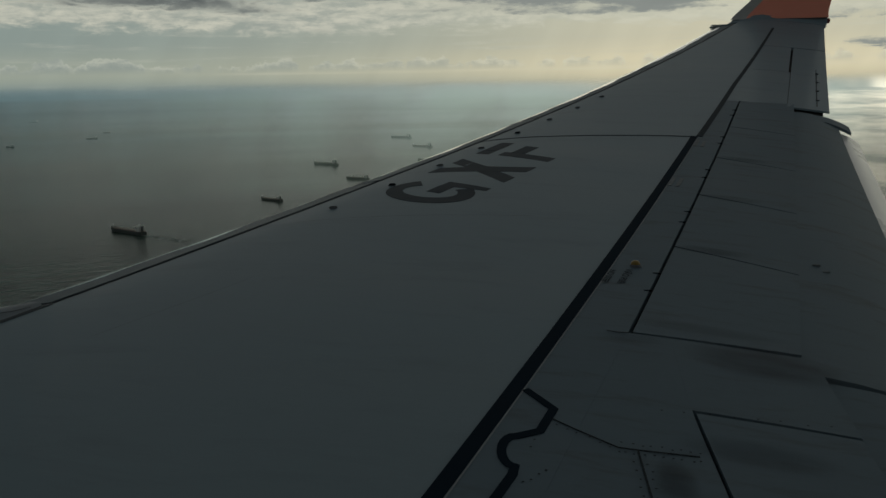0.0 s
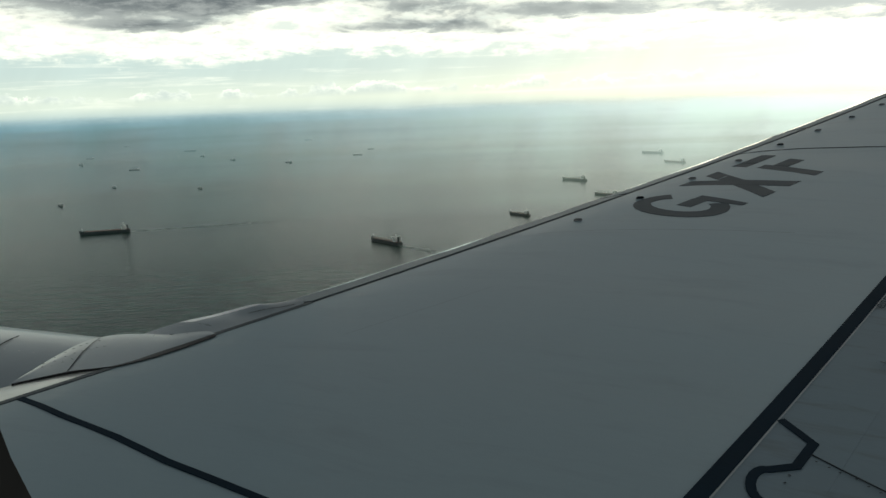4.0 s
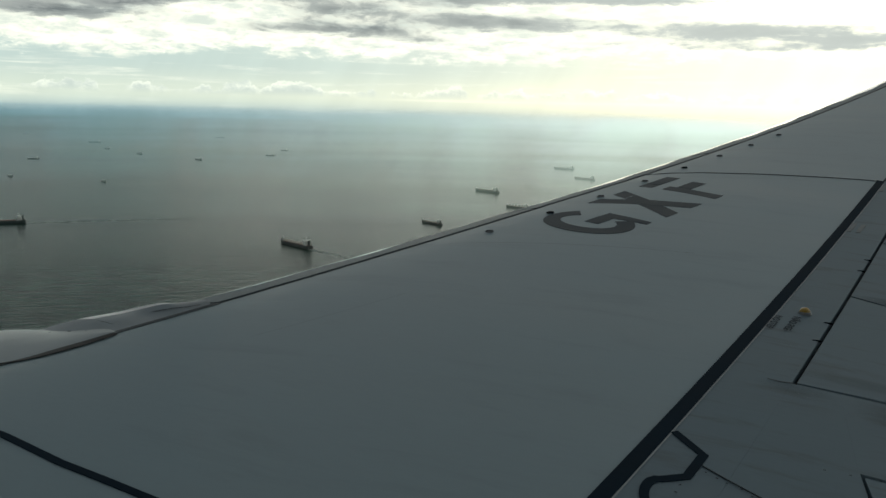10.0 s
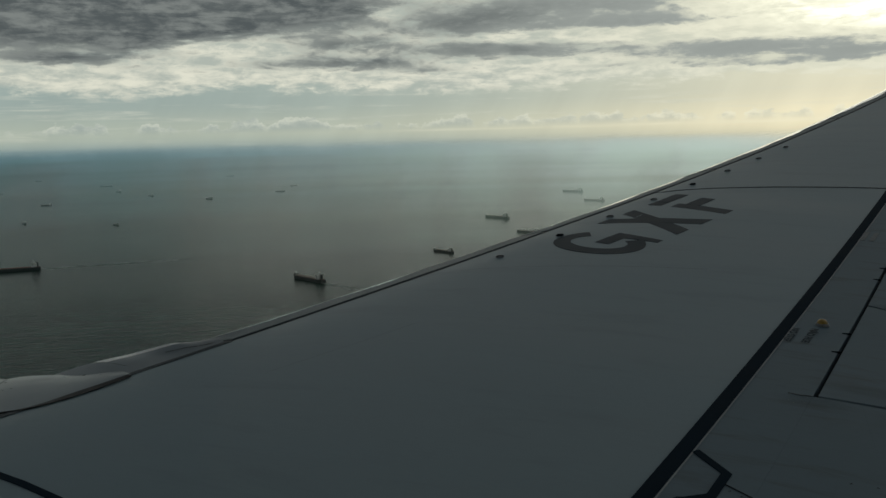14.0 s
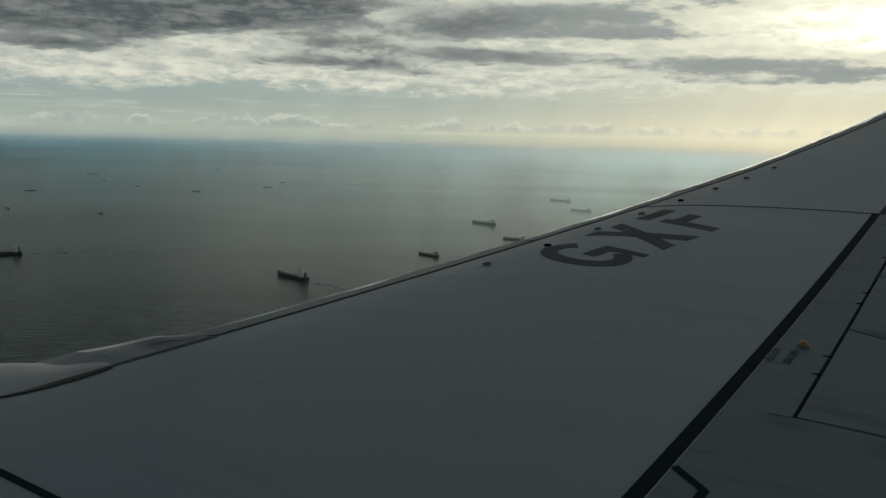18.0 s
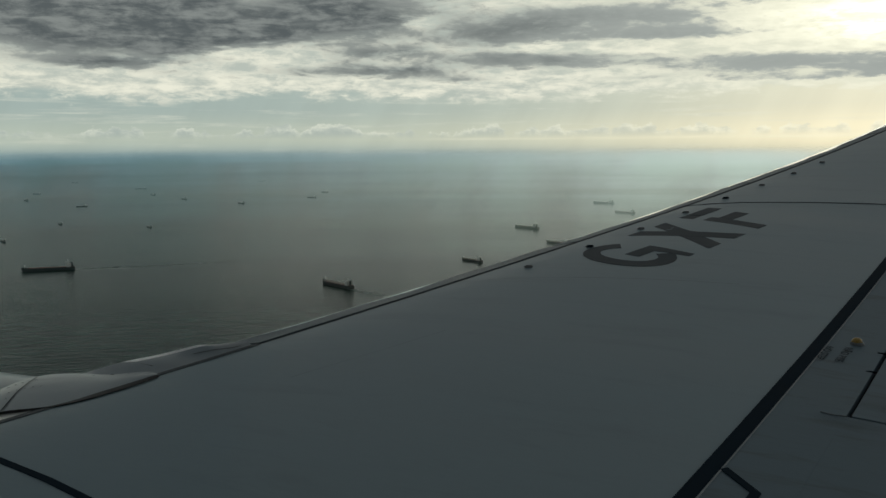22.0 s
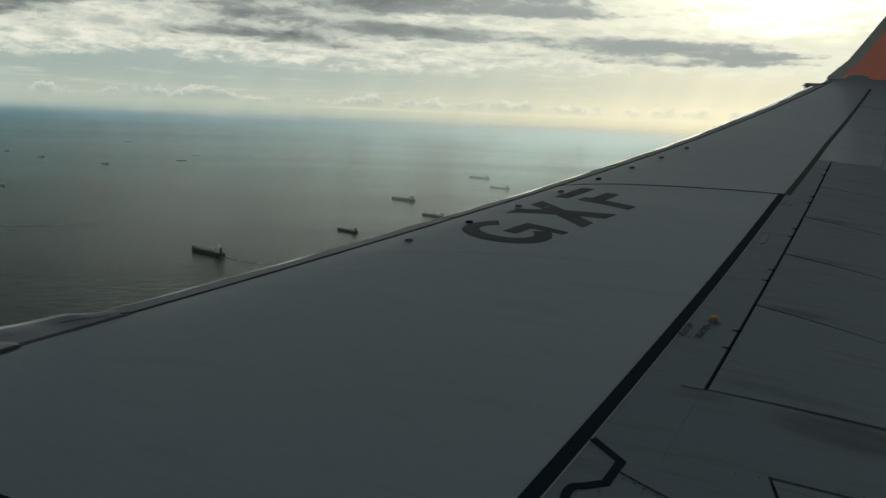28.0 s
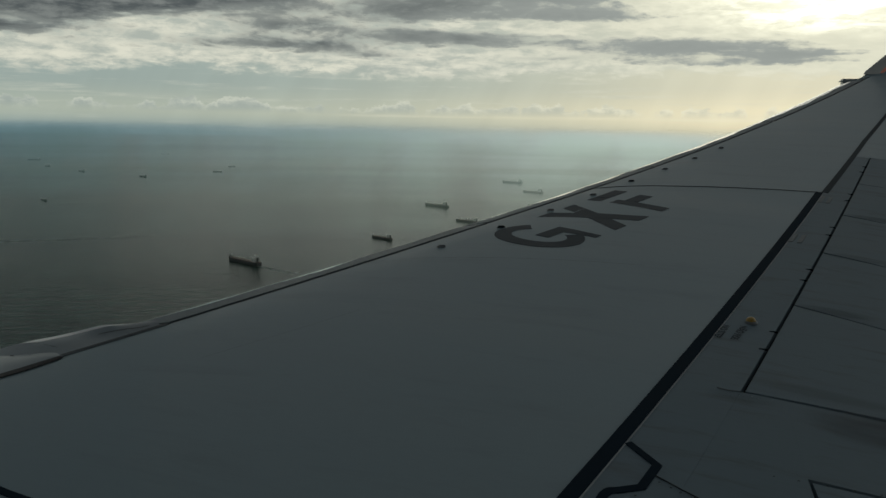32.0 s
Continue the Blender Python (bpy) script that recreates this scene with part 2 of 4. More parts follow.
# ---- materials ----
def paint(name, base, rough=0.4, metal=0.0, spec=0.5, vary=0.12, scale=3.0, stretch=(1, 1, 1), fine=40.0, bump=0.0, coat=0.0, dirt=0.0, dirt_colour=(0.08, 0.075, 0.07), random_tone=0.0, coat_rough=0.16, wave=0.0):
    """A painted or plain surface: tone varied at two scales, dirt in streaks, slight relief."""
    m = bpy.data.materials.new(name)
    m.use_nodes = True
    k = Nodes(m.node_tree)
    at = k.add("ShaderNodeTexCoord").outputs["Object"]
    mp = k.add("ShaderNodeMapping")
    k.put(mp.inputs[0], at)
    mp.inputs["Scale"].default_value = stretch
    broad = k.noise(mp.outputs[0], scale, 5.0, 0.55)
    grain = k.noise(mp.outputs[0], fine, 4.0, 0.6)
    tone = k.math("ADD", k.math("MULTIPLY", k.math("SUBTRACT", broad, 0.5), vary * 2), k.math("MULTIPLY", k.math("SUBTRACT", grain, 0.5), vary))
    if random_tone:
        rnd = k.add("ShaderNodeObjectInfo").outputs["Random"]
        tone = k.math("ADD", tone, k.math("MULTIPLY", k.math("SUBTRACT", rnd, 0.5), random_tone * 2))
    tone = k.math("ADD", tone, 1.0)
    col = k.mix(1.0, base, k.xyz(tone, tone, tone), "MULTIPLY")
    if dirt:
        spots = k.noise(mp.outputs[0], scale * 2.7, 8.0, 0.65, 0.4)
        col = k.mix(k.math("MULTIPLY", k.smooth(spots, 0.50, 0.72), dirt), col, dirt_colour)
    b = k.add("ShaderNodeBsdfPrincipled")
    k.put(b.inputs["Base Color"], col)
    b.inputs["Metallic"].default_value = metal
    b.inputs["Specular IOR Level"].default_value = spec
    k.put(b.inputs["Roughness"], k.math("ADD", rough, k.math("MULTIPLY", k.math("SUBTRACT", broad, 0.5), 0.25), clamp=True))
    b.inputs["Coat Weight"].default_value = coat
    b.inputs["Coat Roughness"].default_value = coat_rough
    if wave:
        dents = k.noise(k.vec("MULTIPLY", at, (0.3, 3.4, 1.0)), 1.3, 3.0, 0.5)
        w = k.add("ShaderNodeBump")
        w.inputs["Strength"].default_value = 1.0
        w.inputs["Distance"].default_value = wave
        k.put(w.inputs["Height"], dents)
        k.put(b.inputs["Coat Normal"], w.outputs[0])
    if bump:
        n = k.add("ShaderNodeBump")
        n.inputs["Strength"].default_value = bump
        n.inputs["Distance"].default_value = 0.01
        k.put(n.inputs["Height"], grain)
        k.put(b.inputs["Normal"], n.outputs[0])
    out = k.add("ShaderNodeOutputMaterial")
    k.put(out.inputs[0], b.outputs[0])
    return m


def water():
    m = bpy.data.materials.new("sea_water")
    m.use_nodes = True
    k = Nodes(m.node_tree)
    at = k.add("ShaderNodeTexCoord").outputs["Object"]
    along, across = k.vec("DOT_PRODUCT", at, (0.86, 0.51, 0.0)), k.vec("DOT_PRODUCT", at, (-0.51, 0.86, 0.0))
    swell = k.xyz(k.math("MULTIPLY", along, 0.22), across, 0.0)
    waves = k.noise(swell, 0.42, 4.0, 0.6)
    drift = k.noise(swell, 0.013, 5.0, 0.6)
    col = k.mix(k.smooth(drift, 0.3, 0.7), (0.011, 0.034, 0.028), (0.025, 0.053, 0.043))
    # light and dark sides of the ripples, put into the base colour
    ripple_shade = k.smooth(waves, 0.34, 0.66, 0.55, 1.5)
    col = k.mix(1.0, col, k.xyz(ripple_shade, ripple_shade, ripple_shade), "MULTIPLY")
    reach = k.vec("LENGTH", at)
    # distance haze put into the base colour: far water turns bluer
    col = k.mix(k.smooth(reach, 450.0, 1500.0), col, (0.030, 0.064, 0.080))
    b = k.add("ShaderNodeBsdfPrincipled")
    k.put(b.inputs["Base Color"], col)
    b.inputs["Roughness"].default_value = 0.27
    b.inputs["IOR"].default_value = 1.333
    b.inputs["Specular IOR Level"].default_value = 0.18
    b.inputs["Specular Tint"].default_value = (0.62, 1.0, 0.90, 1)
    n = k.add("ShaderNodeBump")
    k.put(n.inputs["Strength"], k.smooth(reach, 160.0, 480.0, 1.0, 0.03))
    n.inputs["Distance"].default_value = 0.9
    k.put(n.inputs["Height"], waves)
    k.put(b.inputs["Normal"], n.outputs[0])
    out = k.add("ShaderNodeOutputMaterial")
    k.put(out.inputs[0], b.outputs[0])
    return m


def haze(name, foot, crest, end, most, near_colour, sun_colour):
    """Painted haze: a glowing backdrop of distance, mostly clear, in slanting shafts."""
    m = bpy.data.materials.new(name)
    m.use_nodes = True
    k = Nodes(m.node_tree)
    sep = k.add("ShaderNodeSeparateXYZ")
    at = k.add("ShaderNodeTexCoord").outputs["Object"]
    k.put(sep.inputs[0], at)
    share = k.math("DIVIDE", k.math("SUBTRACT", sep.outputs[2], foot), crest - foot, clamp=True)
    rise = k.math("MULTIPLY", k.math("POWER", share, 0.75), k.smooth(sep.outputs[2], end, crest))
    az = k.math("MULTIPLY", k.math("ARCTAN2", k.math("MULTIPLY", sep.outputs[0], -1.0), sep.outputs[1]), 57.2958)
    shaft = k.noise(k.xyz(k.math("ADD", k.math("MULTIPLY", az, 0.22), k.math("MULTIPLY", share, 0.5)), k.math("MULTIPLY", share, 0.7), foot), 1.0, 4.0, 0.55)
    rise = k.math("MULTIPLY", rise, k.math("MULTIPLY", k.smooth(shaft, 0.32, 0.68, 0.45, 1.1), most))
    # cloud-shadow bands on the sea, put into the shell's opacity
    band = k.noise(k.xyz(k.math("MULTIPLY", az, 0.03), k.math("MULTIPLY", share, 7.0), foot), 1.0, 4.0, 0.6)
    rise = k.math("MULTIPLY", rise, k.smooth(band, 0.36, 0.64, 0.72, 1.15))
    # the glow is painted brighter towards the sun
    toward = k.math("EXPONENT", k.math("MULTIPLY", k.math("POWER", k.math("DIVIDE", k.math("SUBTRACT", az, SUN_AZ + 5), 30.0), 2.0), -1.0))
    # sun glitter on the water, broken by cloud shade, painted into the glow
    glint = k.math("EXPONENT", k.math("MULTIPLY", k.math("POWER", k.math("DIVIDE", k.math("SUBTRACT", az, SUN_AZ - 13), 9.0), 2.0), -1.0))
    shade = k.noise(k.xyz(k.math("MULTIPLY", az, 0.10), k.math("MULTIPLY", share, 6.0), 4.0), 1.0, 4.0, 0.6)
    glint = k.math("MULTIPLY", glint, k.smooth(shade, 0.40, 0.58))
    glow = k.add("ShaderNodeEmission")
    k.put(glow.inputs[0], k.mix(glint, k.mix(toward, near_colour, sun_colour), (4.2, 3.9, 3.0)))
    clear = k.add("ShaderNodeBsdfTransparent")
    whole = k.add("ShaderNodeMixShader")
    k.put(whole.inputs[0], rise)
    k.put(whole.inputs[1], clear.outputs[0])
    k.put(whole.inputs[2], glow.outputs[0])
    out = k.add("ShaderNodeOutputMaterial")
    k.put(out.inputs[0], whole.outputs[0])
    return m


WING = paint("wing_grey_paint", (0.215, 0.288, 0.324), 0.55, spec=0.14, vary=0.07, scale=0.9, stretch=(0.5, 2.2, 1), fine=30, coat=0.10, dirt=0.12, coat_rough=0.06, wave=0.010)
WING_AFT = paint("wing_grey_paint_worn", (0.142, 0.195, 0.230), 0.6, spec=0.10, vary=0.09, scale=1.6, stretch=(0.45, 2.4, 1), fine=36, coat=0.035, dirt=0.34, dirt_colour=(0.080, 0.075, 0.073), random_tone=0.03, coat_rough=0.16, wave=0.004)
DARK_LINE = paint("black_sealant", (0.010, 0.015, 0.020), 0.85, spec=0.06, vary=0.25, scale=6, fine=60, bump=0.2)
FAINT = paint("faint_joint", (0.165, 0.205, 0.22), 0.58, spec=0.16, vary=0.05, scale=3, fine=40, coat=0.2)
LETTER = paint("dark_grey_lettering", (0.034, 0.050, 0.064), 0.6, spec=0.05, vary=0.12, scale=4, stretch=(0.5, 2, 1), fine=50, coat=0.03, coat_rough=0.07, wave=0.006)
# near-black: the shade inside open bays and gaps put into the colour
CAVITY = paint("shadowed_bay", (0.012, 0.013, 0.014), 0.8, vary=0.3, scale=8)
METAL = paint("polished_aluminium", (0.90, 0.91, 0.90), 0.06, metal=1.0, vary=0.10, scale=1.6, stretch=(1, 0.5, 1), fine=3, bump=0.8, dirt=0.18, dirt_colour=(0.16, 0.16, 0.16))
SLAT_GREY = paint("slat_grey_paint", (0.125, 0.160, 0.182), 0.5, spec=0.14, vary=0.16, scale=1.5, stretch=(1, 0.6, 1), fine=20, dirt=0.3, dirt_colour=(0.08, 0.085, 0.09))
STRIPE = paint("dark_blue_grey_stripe", (0.009, 0.020, 0.032), 0.8, spec=0.04, vary=0.25, scale=4, fine=50, bump=0.1)
SEAM = paint("grey_sealant", (0.038, 0.046, 0.052), 0.7, spec=0.08, vary=0.3, scale=5, fine=50)
SEAM_WIDE = paint("grey_filled_joint", (0.042, 0.054, 0.062), 0.75, spec=0.06, vary=0.25, scale=3, fine=30)
GAP = paint("weathered_gap_sealant", (0.085, 0.098, 0.105), 0.7, spec=0.1, vary=0.25, scale=4, fine=40)
EDGE = paint("pale_paint_edge", (0.30, 0.335, 0.35), 0.6, spec=0.16, vary=0.3, scale=6, fine=60)
STENCIL = paint("faded_stencil", (0.17, 0.195, 0.21), 0.6, spec=0.14, vary=0.3, scale=20, fine=90)
VANE = paint("vane_grey", (0.15, 0.165, 0.175), 0.5, spec=0.2, vary=0.25, scale=20)
WHITE = paint("white_gloss_paint", (0.72, 0.73, 0.73), 0.3, vary=0.05, scale=1.4, fine=30, coat=0.3, dirt=0.10, dirt_colour=(0.30, 0.29, 0.27))
NACELLE = paint("pale_grey_cowl_paint", (0.205, 0.245, 0.268), 0.36, spec=0.4, vary=0.08, scale=1.6, fine=30, coat=0.4, dirt=0.18, dirt_colour=(0.15, 0.145, 0.14))
EDGE_PALE = paint("pale_leading_edge_paint", (0.42, 0.43, 0.41), 0.36, spec=0.4, vary=0.08, scale=2.5, fine=30, coat=0.3, dirt=0.25, dirt_colour=(0.24, 0.235, 0.22))
ORANGE = paint("orange_gloss_paint", (0.95, 0.33, 0.22), 0.35, vary=0.06, scale=2, fine=40, coat=0.3)
DARK_RED = paint("dark_red_paint", (0.22, 0.035, 0.025), 0.4, vary=0.1, scale=8)
EMBLEM = paint("pale_grey_emblem", (0.74, 0.74, 0.72), 0.4, vary=0.06, scale=5)
RUBBER = paint("black_rubber_seal", (0.016, 0.016, 0.018), 0.6, spec=0.2, vary=0.1, scale=12, bump=0.03)
AMBER = paint("amber_lens", (0.30, 0.19, 0.025), 0.3, spec=0.4, vary=0.15, scale=20, coat=0.5, coat_rough=0.08)
STEEL = paint("bare_steel", (0.30, 0.30, 0.30), 0.35, metal=1.0, vary=0.2, scale=20)
PLASTIC = paint("cabin_plastic", (0.42, 0.42, 0.41), 0.5, vary=0.05, scale=6, fine=90, bump=0.15)
CARPET = paint("cabin_floor_grey", (0.06, 0.065, 0.08), 0.9, vary=0.3, scale=20, fine=120, bump=0.5)
DARK_PANE = paint("dark_window_pane", (0.02, 0.022, 0.025), 0.08, vary=0.1, scale=10)
WATER = water()


# ---- builders ----
def link(name, bm, material, parent=None, label="", smooth=True):
    me = bpy.data.meshes.new(name)
    bm.to_mesh(me)
    bm.free()
    me.materials.append(material)
    if smooth:
        for p in me.polygons:
            p.use_smooth = True
        me.set_sharp_from_angle(angle=radians(40))
    ob = new(name, me)
    if parent:
        ob.parent = parent
    if label:
        tagged(ob, label)
    return ob


def part(name, bm, material, parent, label="", smooth=True):
    return link(name, bm, material, parent, label, smooth)


def grid_mesh(rows, close=False):
    """A mesh from rows of points, all of one length."""
    bm = bmesh.new()
    vs = [[bm.verts.new(p) for p in r] for r in rows]
    n = len(rows[0])
    for i in range(len(rows) - 1):
        for j in range(n if close else n - 1):
            bm.faces.new((vs[i][j], vs[i + 1][j], vs[i + 1][(j + 1) % n], vs[i][(j + 1) % n]))
    return bm, vs


def solid(bm, down):
    """Give a sheet thickness downwards."""
    faces = list(bm.faces)
    made = bmesh.ops.extrude_face_region(bm, geom=faces)
    bmesh.ops.translate(bm, vec=(0, 0, -down), verts=[v for v in made["geom"] if isinstance(v, bmesh.types.BMVert)])
    bmesh.ops.reverse_faces(bm, faces=faces)
    bmesh.ops.recalc_face_normals(bm, faces=bm.faces)
    return bm


def box(x0, x1, y0, y1, z0, z1, bevel=0.0):
    bm = bmesh.new()
    bmesh.ops.create_cube(bm, size=1, matrix=Matrix.Translation(((x0 + x1) / 2, (y0 + y1) / 2, (z0 + z1) / 2)) @ Matrix.Diagonal((x1 - x0, y1 - y0, z1 - z0, 1)))
    if bevel:
        bmesh.ops.bevel(bm, geom=list(bm.edges), offset=bevel, segments=2, affect="EDGES")
    return bm


# ---- the wing's shape ----
DIHEDRAL, FLEX = 0.0823, 0.00516


def x_nom(y):
    return -0.24 + 0.505 * (y - 17.16)


def x_le(y):
    return x_nom(y) + 0.06 - 0.012 * (y - 6)


def x_te(y):
    return 1.25 + 0.274 * (y - 17.16)


def base_z(y):
    return DIHEDRAL * (y - 1.88) + FLEX * (y - 1.88) ** 2


def foil(e):
    e = min(max(e, 0.0), 1.0)
    return 0.45 * (0.2969 * math.sqrt(e) - 0.126 * e - 0.3516 * e**2 + 0.2843 * e**3 - 0.1015 * e**4) + 0.06 * e * (1 - e)


def top(x, y):
    c = x_te(y) - x_le(y)
    return base_z(y) + c * foil((x - x_le(y)) / c)


def hinge(y):
    return -2.963 + 0.2785 * (y - 5.173)


def spoiler_end(y):
    return -2.248 + 0.2505 * (y - 5.192)


def aileron_hinge(y):
    return -0.645 + 0.27 * (y - 11.85)


def slat_end(y):
    return x_le(y) + 0.43 - 0.012 * (y - 8) + 0.06 * max(0.0, (8 - y) / 1.5) ** 1.3


def drape(corners, nu=2, nv=2, lift=0.0, thick=0.02):
    """A plate on the wing: a, b, c, d run round it in plan; it follows the surface."""
    a, b, c, d = [Vector((*p, 0)) for p in corners]
    rows = []
    for i in range(nu + 1):
        r = []
        for j in range(nv + 1):
            u, v = i / nu, j / nv
            p = (a * (1 - u) + b * u) * (1 - v) + (d * (1 - u) + c * u) * v
            r.append((p.x, p.y, top(p.x, p.y) + lift))
        rows.append(r)
    bm, _ = grid_mesh(rows)
    bmesh.ops.recalc_face_normals(bm, faces=bm.faces)
    return solid(bm, thick) if thick else bm


def between(front, back, y0, y1, ny, nx, lift=0.0, thick=0.03):
    """A plate between two lines x = front(y), back(y)."""
    rows = []
    for i in range(ny + 1):
        y = y0 + (y1 - y0) * i / ny
        rows.append([(x, y, top(x, y) + lift) for x in (front(y) + (back(y) - front(y)) * j / nx for j in range(nx + 1))])
    bm, _ = grid_mesh(rows)
    bmesh.ops.recalc_face_normals(bm, faces=bm.faces)
    return solid(bm, thick) if thick else bm


def ribbon(points, width, lift=0.004, step=0.25, thick=0.003):
    """A painted line or a sealed joint along points in plan."""
    pts = [Vector((*p, 0)) for p in points]
    fine = []
    for a, b in zip(pts, pts[1:]):
        n = max(1, round((b - a).length / step))
        fine += [a.lerp(b, i / n) for i in range(n)]
    fine.append(pts[-1])
    rows = []
    for i, p in enumerate(fine):
        before = (p - fine[i - 1]).normalized() if i else None
        after = (fine[i + 1] - p).normalized() if i < len(fine) - 1 else None
        way = ((before or after) + (after or before)).normalized()
        side = Vector((way.y, -way.x, 0))
        turn = max(0.5, side.dot(Vector(((after or before).y, -(after or before).x, 0))))
        w = (width(i / max(1, len(fine) - 1)) if callable(width) else width) / 2 / turn
        rows.append([(q.x, q.y, top(q.x, q.y) + lift) for q in (p - side * w, p + side * w)])
    bm, _ = grid_mesh(rows)
    bmesh.ops.recalc_face_normals(bm, faces=bm.faces)
    return solid(bm, thick) if thick else bm


# ---- the airliner ----
airliner = tagged(new("airliner"), "grey-winged jet airliner with an orange winglet, in flight", "airplane")



def spar(y):
    """The aft edge of the main skin: the black spar line, then the seam outboard of it."""
    if y < 9.2:
        return -3.613 + 0.289 * (y - 3.877)
    x = -2.045 + 0.3107 * (y - 9.21) if y < 11.753 else -1.255 + 0.3292 * (y - 11.753)
    return min(x, hinge(y))


wing = part("wing", between(slat_end, spar, 1.6, 16.62, 120, 26, 0, 0.03), WING, airliner, "smooth grey painted upper wing skin")
part("rear_panel", between(spar, hinge, 1.6, 10.86, 60, 4, 0, 0.03), WING_AFT, wing, "stained grey strip between spar line and spoilers")
part("rear_panel", between(spar, hinge, 10.86, 14.2, 30, 3, 0, 0.03), WING, wing)
part("trailing_panel", between(hinge, lambda y: -2.786 + 0.073 * max(0.0, 4.586 - y), 1.6, 5.179, 20, 6, -0.001, 0.03), WING_AFT, wing, "stained grey inboard panel")
part("trailing_panel", between(lambda y: -2.7858, lambda y: -2.2, 4.597, 5.179, 6, 6, -0.001, 0.03), WING_AFT, wing, "stained grey inboard panel")
part("trailing_panel", between(hinge, lambda y: aileron_hinge(y) - 0.012, 12.75, 14.46, 12, 4, -0.001, 0.03), WING, wing)
part("trailing_panel", between(hinge, lambda y: aileron_hinge(y) + 0.013, 10.87, 12.74, 12, 4, -0.001, 0.03), WING, wing)
part("trailing_panel", between(hinge, x_te, 14.48, 16.62, 12, 6, -0.001, 0.03), WING, wing)
part("spoiler_bay", between(lambda y: hinge(y) - 0.1, lambda y: spoiler_end(y) - 0.03, 5.0, 10.95, 30, 3, -0.05, 0.01), CAVITY, wing)
part("spoiler_bay", between(lambda y: -2.85, lambda y: -2.22, 1.7, 5.1, 12, 3, -0.05, 0.01), CAVITY, wing)
part("aileron_bay", between(lambda y: aileron_hinge(y) - 0.08, lambda y: x_te(y) - 0.06, 10.8, 14.5, 16, 3, -0.04, 0.01), CAVITY, wing)
part("slat_bay", between(lambda y: slat_end(y) - 0.12, lambda y: slat_end(y) + 0.05, 1.7, 16.5, 60, 2, -0.012, 0.01), GAP, wing)


def underside(y0, y1):
    rows = []
    for i in range(31):
        y = y0 + (y1 - y0) * i / 30
        a, b = x_le(y) + 0.1, (x_te(y) if y > 10.9 else min(x_te(y), spoiler_end(y) + 0.05))
        c = b - a
        rows.append([(a + c * e, y, base_z(y) - c * 0.075 * math.sin(math.pi * min(1, 0.08 + 0.92 * e)) ** 0.7 - 0.012) for e in [j / 10 for j in range(11)]])
    bm, _ = grid_mesh(rows)
    bmesh.ops.recalc_face_normals(bm, faces=bm.faces)
    return bm


part("lower_skin", underside(1.6, 16.62), WING, wing)


def nose(y0, y1, n, end, forward=0.0, bulge=0.0):
    """A leading edge piece, from its aft edge on top round the nose to below."""
    rows = []
    for i in range(n + 1):
        y = y0 + (y1 - y0) * i / n
        a, b = x_le(y) + 0.05 * min(1.0, max(0.4, (16.0 - y) / 4)) - 0.04 - (forward(y) if callable(forward) else forward), end(y)
        c = x_te(y) - x_le(y)
        r = []
        for s in (1.0, 0.8, 0.6, 0.42, 0.28, 0.17, 0.09, 0.04, 0.012, 0.0):
            x = a + (b - a) * s
            t = top(b - (b - x_le(y)) * (1 - s), y)
            r.append((x, y, t + bulge * (1 - s) * min(1, (y - y0) / 0.5)))
        for s in (0.02, 0.08, 0.2, 0.4, 0.7):
            x = a + (b - a) * s
            r.append((x, y, base_z(y) - c * 0.10 * math.sqrt(s * 0.15)))
        r.append((b - 0.02, y, top(b, y) - 0.03))
        rows.append(r)
    bm, vs = grid_mesh(rows, close=True)
    bm.faces.new(vs[0])
    bm.faces.new(list(reversed(vs[-1])))
    bmesh.ops.recalc_face_normals(bm, faces=bm.faces)
    return bm



def slat_cover(y0, y1, n):
    """The painted upper face of a slat; its wavy edge imitates broken highlights on the bare nose."""
    rows = []
    for i in range(n + 1):
        y = y0 + (y1 - y0) * i / n
        a, b = x_le(y) + 0.05 * min(1.0, max(0.4, (16.0 - y) / 4)) - 0.04, slat_end(y) - 0.03
        # uneven front edge, shaped to break up the nose's bright rim highlight
        front = 0.57 + 0.07 * math.sin(2.3 * y) + 0.05 * math.sin(7.9 * y + 1.0)
        r = []
        for s in (0.995, 0.96, 0.93, 0.90, 0.86, front):
            r.append((a + (b - a) * s, y, top(b - (b - x_le(y)) * (1 - s), y) + 0.004))
        rows.append(r + [(p[0], y, p[2] - 0.003) for p in reversed(r)])
    bm, vs = grid_mesh(rows, close=True)
    bm.faces.new(vs[0])
    bm.faces.new(list(reversed(vs[-1])))
    bmesh.ops.recalc_face_normals(bm, faces=bm.faces)
    return bm


SLATS = [(5.24, 7.72), (7.74, 10.10), (10.12, 12.9), (12.92, 16.30)]
for y0, y1 in SLATS:
    slat = part("slat", nose(y0, y1, 24, lambda y: slat_end(y) - 0.03), METAL, airliner, "bare metal leading edge slat")
    part("slat_skin", slat_cover(y0 + 0.01, y1 - 0.012, 40), SLAT_GREY, slat, "grey painted upper face of the slat")
    part("end_seal", nose(y1 - 0.012, y1 + 0.006, 1, lambda y: slat_end(y) - 0.03, 0.004), RUBBER, slat)
part("leading_edge", nose(1.6, 4.56, 20, lambda y: slat_end(y) - 0.03, 0.0), EDGE_PALE, airliner, "pale fixed inboard leading edge")


